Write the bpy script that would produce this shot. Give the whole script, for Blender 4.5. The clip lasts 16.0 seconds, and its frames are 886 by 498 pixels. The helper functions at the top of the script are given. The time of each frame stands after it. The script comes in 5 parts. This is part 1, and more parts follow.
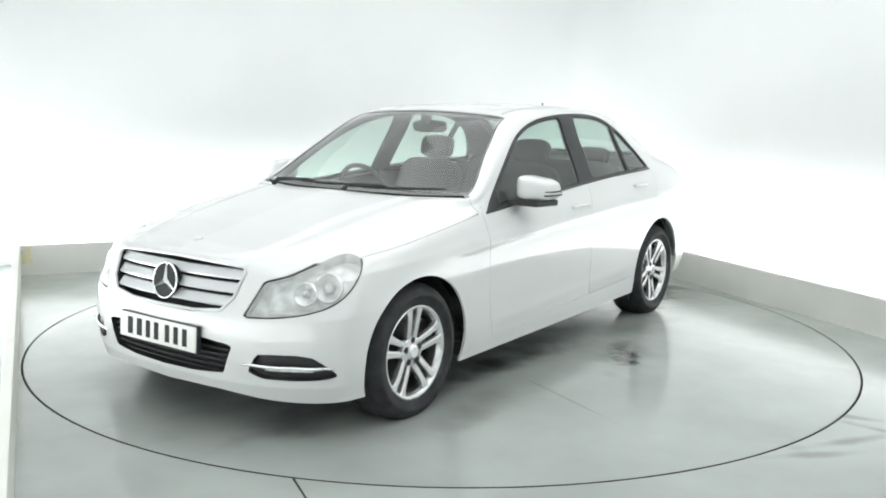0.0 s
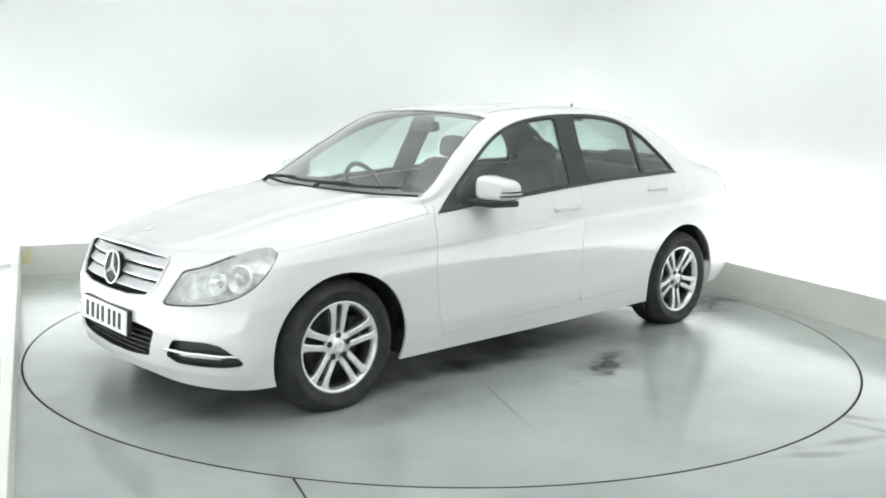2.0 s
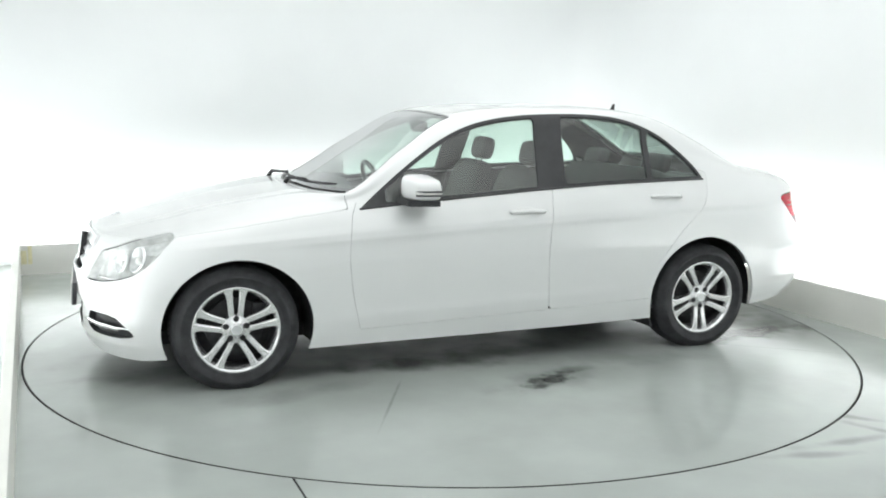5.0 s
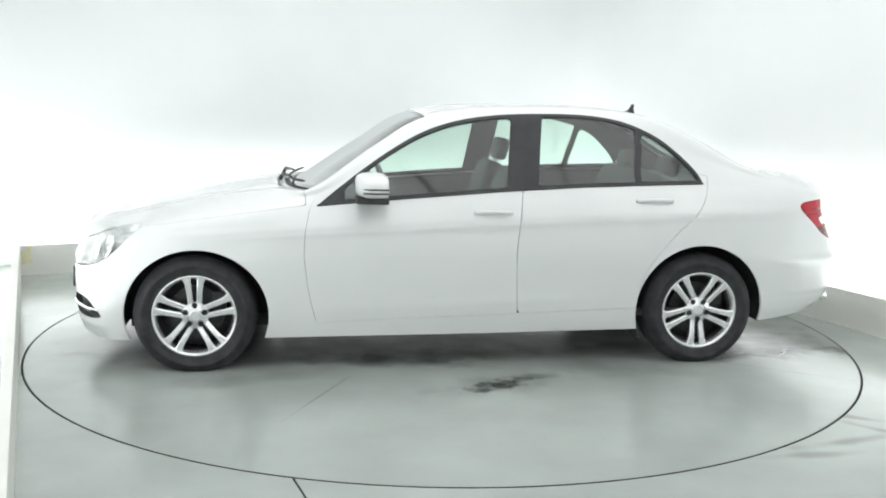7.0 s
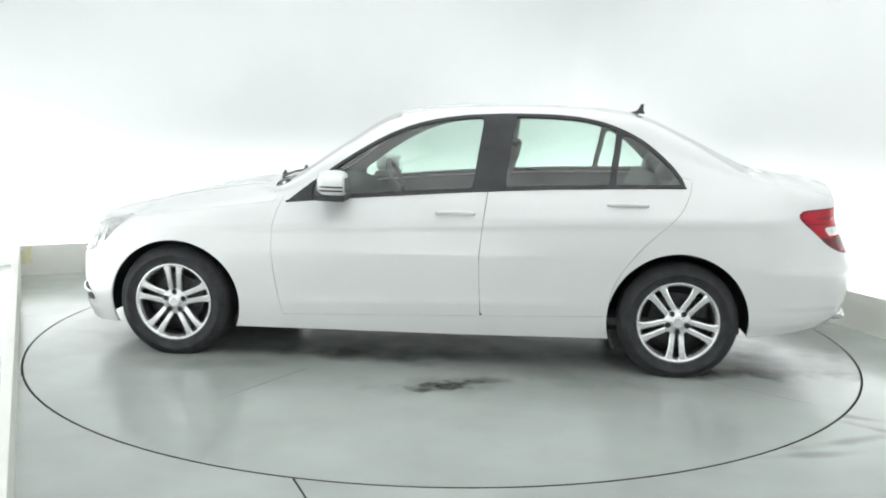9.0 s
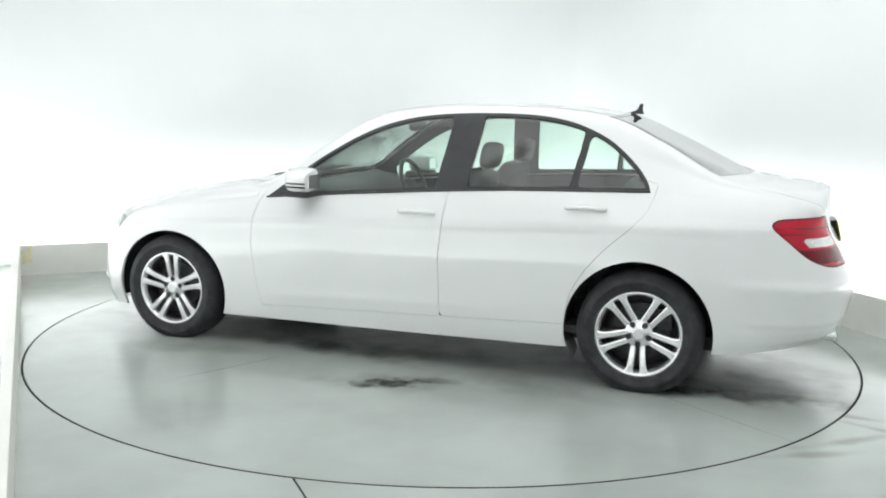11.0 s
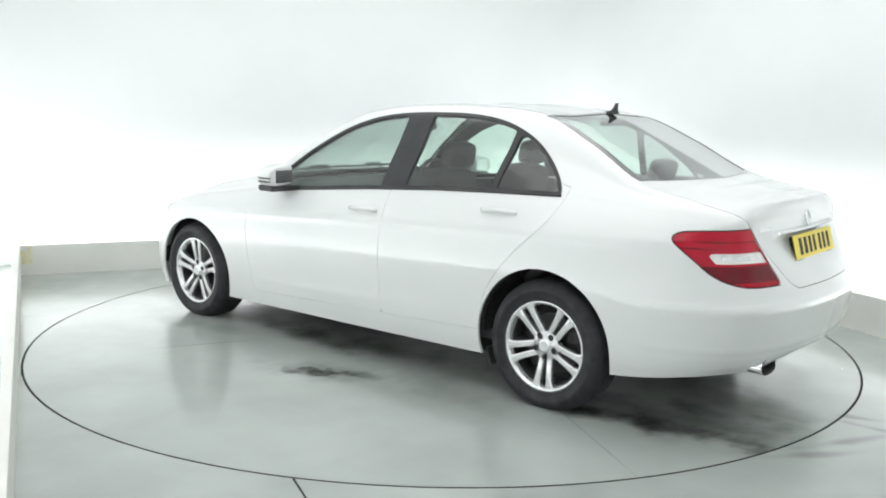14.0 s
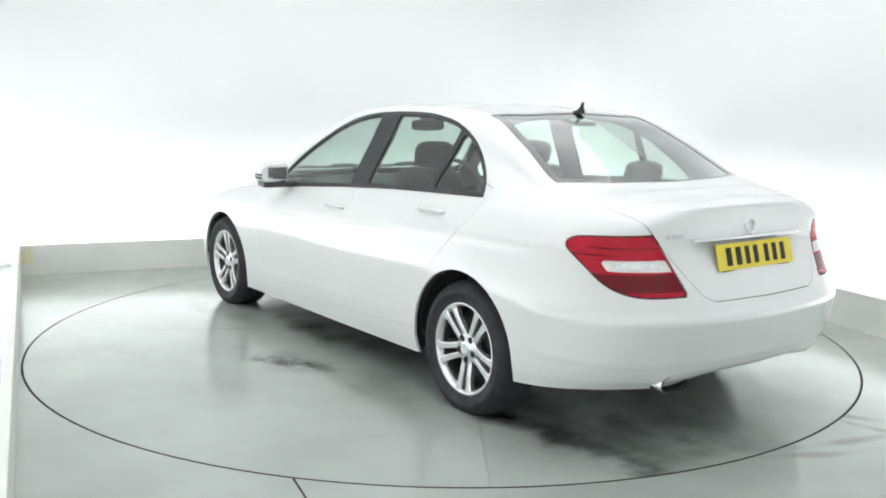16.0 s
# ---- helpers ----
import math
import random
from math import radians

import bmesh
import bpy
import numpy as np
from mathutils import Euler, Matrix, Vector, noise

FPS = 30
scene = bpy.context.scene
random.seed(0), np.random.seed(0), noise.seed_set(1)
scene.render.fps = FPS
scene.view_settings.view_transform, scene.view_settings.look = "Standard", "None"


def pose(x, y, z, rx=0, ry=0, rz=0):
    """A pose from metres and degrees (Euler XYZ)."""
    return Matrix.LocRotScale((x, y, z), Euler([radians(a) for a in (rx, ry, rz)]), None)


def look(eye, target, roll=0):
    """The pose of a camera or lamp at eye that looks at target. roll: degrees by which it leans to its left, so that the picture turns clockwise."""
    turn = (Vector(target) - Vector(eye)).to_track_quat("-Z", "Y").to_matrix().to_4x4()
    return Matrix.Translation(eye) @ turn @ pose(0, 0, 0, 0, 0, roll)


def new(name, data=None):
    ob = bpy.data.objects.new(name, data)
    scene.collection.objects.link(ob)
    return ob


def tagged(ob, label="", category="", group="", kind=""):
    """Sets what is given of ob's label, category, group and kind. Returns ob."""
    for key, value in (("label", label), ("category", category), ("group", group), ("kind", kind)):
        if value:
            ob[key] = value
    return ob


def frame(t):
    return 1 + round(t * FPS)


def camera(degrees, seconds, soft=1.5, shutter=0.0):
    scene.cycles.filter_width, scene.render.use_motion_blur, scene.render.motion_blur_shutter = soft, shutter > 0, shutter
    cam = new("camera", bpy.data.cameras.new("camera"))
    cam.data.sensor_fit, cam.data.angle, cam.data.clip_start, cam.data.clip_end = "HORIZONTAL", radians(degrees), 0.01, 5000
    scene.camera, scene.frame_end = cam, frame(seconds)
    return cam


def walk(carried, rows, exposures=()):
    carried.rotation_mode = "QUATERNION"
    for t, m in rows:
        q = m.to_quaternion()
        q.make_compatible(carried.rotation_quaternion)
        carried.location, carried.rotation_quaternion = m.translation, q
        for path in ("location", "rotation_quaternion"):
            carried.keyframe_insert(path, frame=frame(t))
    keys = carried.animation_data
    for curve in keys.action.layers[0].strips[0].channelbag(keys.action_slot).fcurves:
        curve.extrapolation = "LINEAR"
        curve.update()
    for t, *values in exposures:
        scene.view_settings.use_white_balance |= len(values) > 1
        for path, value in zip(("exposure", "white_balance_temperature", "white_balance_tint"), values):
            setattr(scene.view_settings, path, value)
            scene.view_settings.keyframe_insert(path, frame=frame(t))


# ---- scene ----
# ---- camera: stands still ----
cam = camera(52.33, 16.0, soft=1.9)
EYE = Vector((0.0, -5.6308, 1.4053))
AIM = EYE + Vector((math.sin(radians(-0.065)) * math.cos(radians(-9.0)), math.cos(radians(-0.065)) * math.cos(radians(-9.0)), math.sin(radians(-9.0))))
walk(cam, [(0.0, look(EYE, AIM, 1.078)), (16.0, look(EYE, AIM, 1.078))])

# ---- the room: its walls stand turned to the camera ----
ROOM_TURN = radians(23.73)
UA = Vector((math.cos(ROOM_TURN), math.sin(ROOM_TURN), 0))
VA = Vector((-math.sin(ROOM_TURN), math.cos(ROOM_TURN), 0))
LEFT, RIGHT, BACK, FRONT = -2.509, 2.549, 2.708, -7.0   # inner faces of the low upstand
TROUGH, KERB_H, CEIL = 0.55, 0.245, 3.7
TABLE_R = 2.447


def rp(u, v, z=0.0):
    """A point of the room, along and across its back wall."""
    return UA * u + VA * v + Vector((0, 0, z))


# ---- light ----
world = bpy.data.worlds.new("world")
scene.world = world
world.use_nodes = True
world.node_tree.nodes["Background"].inputs[0].default_value = (0.9, 0.97, 1.0, 1)
world.node_tree.nodes["Background"].inputs[1].default_value = 0.2
scene.view_settings.exposure = 0.0


def area_lamp(name, where, target, sx, sy, watts, colour=(0.985, 1.0, 1.0), spin=0.0):
    data = bpy.data.lights.new(name, "AREA")
    data.shape, data.size, data.size_y, data.energy, data.color = "RECTANGLE", sx, sy, watts, colour
    ob = new(name, data)
    ob.matrix_world = look(where, target, spin)
    return ob


# fluorescent rows in the trough behind the upstand, washing the walls
STRIP_W = 14.6
for nm, cu, cv, du, dv, ln in (("left", LEFT - 0.27, -1.6, -0.35, 0, 8.4), ("right", RIGHT + 0.27, -1.6, 0.35, 0, 8.4), ("back", 0.07, BACK + 0.27, 0, 0.35, 5.6)):
    lamp = area_lamp("trough_lamp", rp(cu, cv, 0.10), rp(cu + du, cv + dv, 1.4), ln, 0.16, STRIP_W * ln)
    along = (VA if nm != "back" else UA)
    zax = (rp(cu, cv, 0.10) - rp(cu + du, cv + dv, 1.4)).normalized()
    yax = zax.cross(along).normalized()
    lamp.matrix_world = Matrix.Translation(rp(cu, cv, 0.10)) @ Matrix((along, yax, zax)).transposed().to_4x4()
# ceiling panels
CEIL_W = 14.0
PANELS = [(-1.75, -0.2), (-0.15, -0.2), (1.45, -0.2), (-1.75, -3.4), (-0.15, -3.4), (1.45, -3.4)]
for pu, pv in PANELS:
    lamp = area_lamp("ceiling_lamp", rp(pu, pv, CEIL - 0.06), rp(pu, pv, 0), 1.54, 3.1, CEIL_W * (1.0 if pv > -1 else 0.88))
    lamp.matrix_world = Matrix.Translation(rp(pu, pv, CEIL - 0.06)) @ Matrix((UA, VA, Vector((0, 0, 1)))).transposed().to_4x4()


# ---- materials ----
def material(name, colour, rough=0.5, metal=0.0, coat=0.0, var=0.06, scale=6.0, bump=0.0, bump_scale=120.0, rough_var=0.08, trans=0.0, emit=None, spec=0.5):
    m = bpy.data.materials.new(name)
    m.use_nodes = True
    nt = m.node_tree
    b = nt.nodes["Principled BSDF"]
    co = nt.nodes.new("ShaderNodeTexCoord")
    n1 = nt.nodes.new("ShaderNodeTexNoise")
    n1.inputs["Scale"].default_value, n1.inputs["Detail"].default_value = scale, 6
    nt.links.new(co.outputs["Object"], n1.inputs["Vector"])
    ramp = nt.nodes.new("ShaderNodeMapRange")
    ramp.inputs[1].default_value, ramp.inputs[2].default_value = 0.3, 0.7
    ramp.inputs[3].default_value, ramp.inputs[4].default_value = 1 - var, 1 + var
    nt.links.new(n1.outputs["Fac"], ramp.inputs[0])
    mul = nt.nodes.new("ShaderNodeMix")
    mul.data_type, mul.blend_type = "RGBA", "MULTIPLY"
    mul.inputs[0].default_value = 1
    mul.inputs[6].default_value = (*colour, 1)
    nt.links.new(ramp.outputs[0], mul.inputs[7])
    nt.links.new(mul.outputs[2], b.inputs["Base Color"])
    rr = nt.nodes.new("ShaderNodeMapRange")
    rr.inputs[3].default_value, rr.inputs[4].default_value = max(0.01, rough - rough_var * rough), rough + rough_var * rough
    n2 = nt.nodes.new("ShaderNodeTexNoise")
    n2.inputs["Scale"].default_value, n2.inputs["Detail"].default_value = scale * 5, 4
    nt.links.new(co.outputs["Object"], n2.inputs["Vector"])
    nt.links.new(n2.outputs["Fac"], rr.inputs[0])
    nt.links.new(rr.outputs[0], b.inputs["Roughness"])
    b.inputs["Metallic"].default_value = metal
    b.inputs["Specular IOR Level"].default_value = spec
    b.inputs["Coat Weight"].default_value = coat
    b.inputs["Coat Roughness"].default_value = 0.04
    b.inputs["Transmission Weight"].default_value = trans
    if bump:
        n3 = nt.nodes.new("ShaderNodeTexNoise")
        n3.inputs["Scale"].default_value, n3.inputs["Detail"].default_value = bump_scale, 3
        nt.links.new(co.outputs["Object"], n3.inputs["Vector"])
        bp = nt.nodes.new("ShaderNodeBump")
        bp.inputs["Strength"].default_value, bp.inputs["Distance"].default_value = bump, 0.002
        nt.links.new(n3.outputs["Fac"], bp.inputs["Height"])
        nt.links.new(bp.outputs[0], b.inputs["Normal"])
    if emit:
        b.inputs["Emission Color"].default_value = (*emit[:3], 1)
        b.inputs["Emission Strength"].default_value = emit[3]
    return m


def glass(name, tint, gloss=1.0, steep=4.2, film=0.02, gain=0.91):
    m = bpy.data.materials.new(name)
    m.use_nodes = True
    nt = m.node_tree
    nt.nodes.remove(nt.nodes["Principled BSDF"])
    tr = nt.nodes.new("ShaderNodeBsdfTransparent")
    tr.inputs[0].default_value = (*tint, 1)
    gl = nt.nodes.new("ShaderNodeBsdfGlossy")
    gl.inputs["Roughness"].default_value = 0.03
    lw = nt.nodes.new("ShaderNodeLayerWeight")
    lw.inputs[0].default_value = 0.5
    pw = nt.nodes.new("ShaderNodeMath")
    pw.operation, pw.inputs[1].default_value = "POWER", steep
    nt.links.new(lw.outputs["Facing"], pw.inputs[0])
    sc = nt.nodes.new("ShaderNodeMath")
    sc.operation, sc.use_clamp = "MULTIPLY_ADD", True
    sc.inputs[1].default_value, sc.inputs[2].default_value = gain, 0.07 * gloss
    nt.links.new(pw.outputs[0], sc.inputs[0])
    mx = nt.nodes.new("ShaderNodeMixShader")
    nt.links.new(sc.outputs[0], mx.inputs[0])
    # pale diffuse haze mixed into the glass, lifting the dark cabin behind it
    haze = nt.nodes.new("ShaderNodeBsdfDiffuse")
    haze.inputs[0].default_value = (0.8, 0.8, 0.79, 1)
    haze_noise = nt.nodes.new("ShaderNodeTexNoise")
    haze_noise.inputs["Scale"].default_value, haze_noise.inputs["Detail"].default_value = 3.0, 6
    co = nt.nodes.new("ShaderNodeTexCoord")
    nt.links.new(co.outputs["Object"], haze_noise.inputs["Vector"])
    amount = nt.nodes.new("ShaderNodeMapRange")
    amount.inputs[1].default_value, amount.inputs[2].default_value = 0.3, 0.7
    amount.inputs[3].default_value, amount.inputs[4].default_value = film * 0.6, film * 1.4
    nt.links.new(haze_noise.outputs["Fac"], amount.inputs[0])
    under = nt.nodes.new("ShaderNodeMixShader")
    nt.links.new(amount.outputs[0], under.inputs[0])
    nt.links.new(tr.outputs[0], under.inputs[1])
    nt.links.new(haze.outputs[0], under.inputs[2])
    nt.links.new(under.outputs[0], mx.inputs[1])
    nt.links.new(gl.outputs[0], mx.inputs[2])
    nt.links.new(mx.outputs[0], nt.nodes["Material Output"].inputs[0])
    return m


M_WALL = material("white wall paint", (0.83, 0.85, 0.85), 0.7, var=0.015, scale=1.2, bump=0.05, bump_scale=60)
M_KERB = material("scuffed white board", (0.74, 0.74, 0.70), 0.6, var=0.05, scale=2.5, bump=0.05)
M_CEIL = material("white ceiling paint", (0.82, 0.83, 0.83), 0.8, var=0.02, scale=2)
M_DARK = material("dark gap", (0.015, 0.016, 0.016), 0.8, var=0.1)
M_PAINT = material("white car paint", (0.755, 0.765, 0.76), 0.30, coat=0.9, var=0.012, scale=3, rough_var=0.1)
M_TYRE = material("tyre rubber", (0.040, 0.041, 0.044), 0.7, var=0.25, scale=20, bump=0.15, bump_scale=220, spec=0.3)
M_ALLOY = material("silver alloy", (0.80, 0.80, 0.81), 0.24, metal=0.75, var=0.07, scale=14)
# brake and barrel metal, with the shade inside the wheel put into its colour
M_WHEEL_DARK = material("dark wheel metal", (0.045, 0.045, 0.048), 0.5, metal=0.5, var=0.3, scale=30)
M_BLACK = material("black trim", (0.052, 0.053, 0.055), 0.42, var=0.15, scale=12, spec=0.22)
M_FRIT = material("black printed glass edge", (0.03, 0.031, 0.032), 0.05, coat=1.0, var=0.05, scale=8)
M_LINER = material("wheel arch liner", (0.03, 0.03, 0.032), 0.9, var=0.3, scale=25)
M_CABIN = material("dark cabin plastic", (0.06, 0.062, 0.063), 0.7, var=0.2, scale=14, bump=0.1)
M_SEAT = material("black seat leather", (0.05, 0.051, 0.052), 0.5, var=0.2, scale=10, bump=0.15, bump_scale=160)
M_HEAD = material("grey headliner", (0.16, 0.165, 0.16), 0.95, var=0.05, scale=18)
M_TRIM = material("dark pillar trim", (0.05, 0.052, 0.052), 0.85, var=0.1, scale=18)
M_CHROME = material("chrome", (0.85, 0.86, 0.87), 0.08, metal=1.0, var=0.02)
M_SILVER = material("silver grille paint", (0.70, 0.71, 0.72), 0.32, metal=0.6, var=0.05)
M_MESH = material("black grille mesh", (0.014, 0.014, 0.015), 0.6, var=0.3, scale=40)
M_RED = material("red lamp plastic", (0.46, 0.005, 0.024), 0.10, coat=0.15, spec=0.35, var=0.12, scale=8)
M_RED_DARK = material("dark red lamp plastic", (0.15, 0.003, 0.010), 0.12, coat=0.15, spec=0.35, var=0.12, scale=8)
M_BOWL = material("lamp reflector", (0.88, 0.89, 0.89), 0.22, metal=0.5, var=0.15, scale=45, bump=0.5, bump_scale=90)
M_CLEAR = material("clear lamp plastic", (0.72, 0.72, 0.70), 0.12, coat=1.0, var=0.08, scale=20)
M_LAMPBODY = material("lamp housing", (0.80, 0.81, 0.80), 0.25, metal=0.25, var=0.25, scale=24, bump=0.4, bump_scale=40)
M_PLATE_W = material("white plate", (0.78, 0.78, 0.75), 0.4, var=0.03, scale=20)
M_PLATE_Y = material("yellow plate", (0.80, 0.64, 0.05), 0.4, var=0.04, scale=20)
M_PRINT = material("black print", (0.02, 0.02, 0.022), 0.5, spec=0.2)
M_TAPE = material("yellowed tape", (0.72, 0.68, 0.45), 0.5, var=0.12, scale=30)
G_SIDE = glass("green tinted glass", (0.74, 0.86, 0.80), 1.2, 4.0, 0.035)
G_SCREEN = glass("windscreen glass", (0.80, 0.90, 0.86), 1.0, 5.0, 0.05, 2.5)
G_REAR = glass("rear screen glass", (0.72, 0.84, 0.79), 1.0, 5.0, 0.03, 2.5)
G_LAMP = glass("clear lamp cover", (0.95, 0.96, 0.96), 1.0)


def floor_material(name, spots):
    """Grey-green painted concrete with a worn gloss; spots darken it for damp smears, rubber marks and painted-in car
    shade: (x, y, rx, ry, turn, depth).
    """
    m = material(name, (0.392, 0.423, 0.401), 0.20, var=0.12, scale=1.3, rough_var=0.7, bump=0.05, bump_scale=28)
    nt = m.node_tree
    b = nt.nodes["Principled BSDF"]
    co = nt.nodes.new("ShaderNodeTexCoord")
    last = b.inputs["Base Color"].links[0].from_socket
    warp = nt.nodes.new("ShaderNodeTexNoise")
    warp.inputs["Scale"].default_value, warp.inputs["Detail"].default_value = 5.0, 8
    nt.links.new(co.outputs["Object"], warp.inputs["Vector"])
    fine = nt.nodes.new("ShaderNodeTexNoise")
    fine.inputs["Scale"].default_value, fine.inputs["Detail"].default_value = 15.0, 8
    nt.links.new(co.outputs["Object"], fine.inputs["Vector"])
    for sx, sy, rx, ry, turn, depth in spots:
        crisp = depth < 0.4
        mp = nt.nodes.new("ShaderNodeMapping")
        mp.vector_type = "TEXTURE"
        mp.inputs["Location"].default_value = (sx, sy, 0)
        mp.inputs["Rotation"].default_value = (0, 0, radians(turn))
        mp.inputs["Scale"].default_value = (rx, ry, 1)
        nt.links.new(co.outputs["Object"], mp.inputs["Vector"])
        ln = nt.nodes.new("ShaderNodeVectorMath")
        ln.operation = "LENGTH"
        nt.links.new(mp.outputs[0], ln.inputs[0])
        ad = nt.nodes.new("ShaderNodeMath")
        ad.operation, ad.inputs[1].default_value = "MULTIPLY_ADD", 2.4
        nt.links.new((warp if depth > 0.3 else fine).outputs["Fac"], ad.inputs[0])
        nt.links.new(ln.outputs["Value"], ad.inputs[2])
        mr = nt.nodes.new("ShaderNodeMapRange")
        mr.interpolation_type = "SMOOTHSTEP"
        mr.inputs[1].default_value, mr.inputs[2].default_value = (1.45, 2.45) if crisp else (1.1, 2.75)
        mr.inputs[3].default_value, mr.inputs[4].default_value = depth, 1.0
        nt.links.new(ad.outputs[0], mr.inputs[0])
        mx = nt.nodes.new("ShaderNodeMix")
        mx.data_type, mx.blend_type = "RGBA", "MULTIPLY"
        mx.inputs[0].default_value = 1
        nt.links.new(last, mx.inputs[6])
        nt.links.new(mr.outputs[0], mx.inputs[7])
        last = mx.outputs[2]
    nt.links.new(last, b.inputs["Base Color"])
    return m


# ---- mesh helpers ----
def part(name, bm, mat, parent=None, label="", smooth=False):
    me = bpy.data.meshes.new(name)
    bm.to_mesh(me)
    bm.free()
    for one in (mat if isinstance(mat, (list, tuple)) else (mat,)):
        me.materials.append(one)
    if smooth:
        for p in me.polygons:
            p.use_smooth = True
    ob = new(name, me)
    if parent:
        ob.parent = parent
    return tagged(ob, label) if label else ob


def from_lists(name, verts, faces, mat, parent=None, label="", smooth=True):
    me = bpy.data.meshes.new(name)
    me.from_pydata([tuple(v) for v in verts], [], faces)
    me.materials.append(mat)
    if smooth:
        for p in me.polygons:
            p.use_smooth = True
    ob = new(name, me)
    if parent:
        ob.parent = parent
    return tagged(ob, label) if label else ob


def box(bm, lo, hi, bevel=0.0, m=None):
    c = [(a + b) / 2 for a, b in zip(lo, hi)]
    mat = Matrix.Translation(c) @ Matrix.Diagonal((hi[0] - lo[0], hi[1] - lo[1], hi[2] - lo[2], 1))
    got = bmesh.ops.create_cube(bm, size=1, matrix=(m @ mat if m else mat))
    if bevel:
        es = list({e for v in got["verts"] for e in v.link_edges})
        bmesh.ops.bevel(bm, geom=es, offset=bevel, segments=2, affect="EDGES", profile=0.6)
    return bm


def prism(bm, pts, z0, z1, m=None):
    """A plan outline given thickness from z0 to z1."""
    lo = [bm.verts.new((m @ Vector((x, y, z0))) if m else (x, y, z0)) for x, y in pts]
    hi = [bm.verts.new((m @ Vector((x, y, z1))) if m else (x, y, z1)) for x, y in pts]
    n = len(pts)
    bm.faces.new(lo[::-1])
    bm.faces.new(hi)
    for i in range(n):
        bm.faces.new((lo[i], lo[(i + 1) % n], hi[(i + 1) % n], hi[i]))
    return bm


def lathe(bm, profile, n=48, axis="Y", centre=(0, 0, 0), closed=False):
    """Turns (radius, along) pairs round an axis."""
    rings = []
    for r, a in profile:
        ring = []
        for i in range(n):
            t = 2 * math.pi * i / n
            p = (r * math.cos(t), a, r * math.sin(t)) if axis == "Y" else ((a, r * math.cos(t), r * math.sin(t)) if axis == "X" else (r * math.cos(t), r * math.sin(t), a))
            ring.append(bm.verts.new(Vector(p) + Vector(centre)))
        rings.append(ring)
    pairs = list(zip(rings, rings[1:])) + ([(rings[-1], rings[0])] if closed else [])
    for a, b in pairs:
        for i in range(n):
            bm.faces.new((a[i], a[(i + 1) % n], b[(i + 1) % n], b[i]))
    bmesh.ops.recalc_face_normals(bm, faces=bm.faces)
    return bm


def tube(bm, pts, radius, n=10):
    pts = [Vector(p) for p in pts]
    rings = []
    for i, p in enumerate(pts):
        d = (pts[min(i + 1, len(pts) - 1)] - pts[max(i - 1, 0)]).normalized()
        a = d.orthogonal().normalized()
        if rings:
            a = (last_a - d * last_a.dot(d)).normalized()
        last_a = a
        b = d.cross(a)
        r = radius[i] if isinstance(radius, (list, tuple)) else radius
        rings.append([bm.verts.new(p + (a * math.cos(2 * math.pi * k / n) + b * math.sin(2 * math.pi * k / n)) * r) for k in range(n)])
    for a, b in zip(rings, rings[1:]):
        for k in range(n):
            bm.faces.new((a[k], a[(k + 1) % n], b[(k + 1) % n], b[k]))
    bm.faces.new(rings[0][::-1])
    bm.faces.new(rings[-1])
    bmesh.ops.recalc_face_normals(bm, faces=bm.faces)
    return bm


# ---- the studio ----
def slab(name, u0, u1, v0, v1, z0, z1, mat, label, bevel=0.0):
    bm = bmesh.new()
    turn = Matrix((UA, VA, Vector((0, 0, 1)))).transposed().to_4x4()
    box(bm, (u0, v0, z0), (u1, v1, z1), bevel, turn)
    ob = part(name, bm, mat)
    return tagged(ob, label, kind="structure")


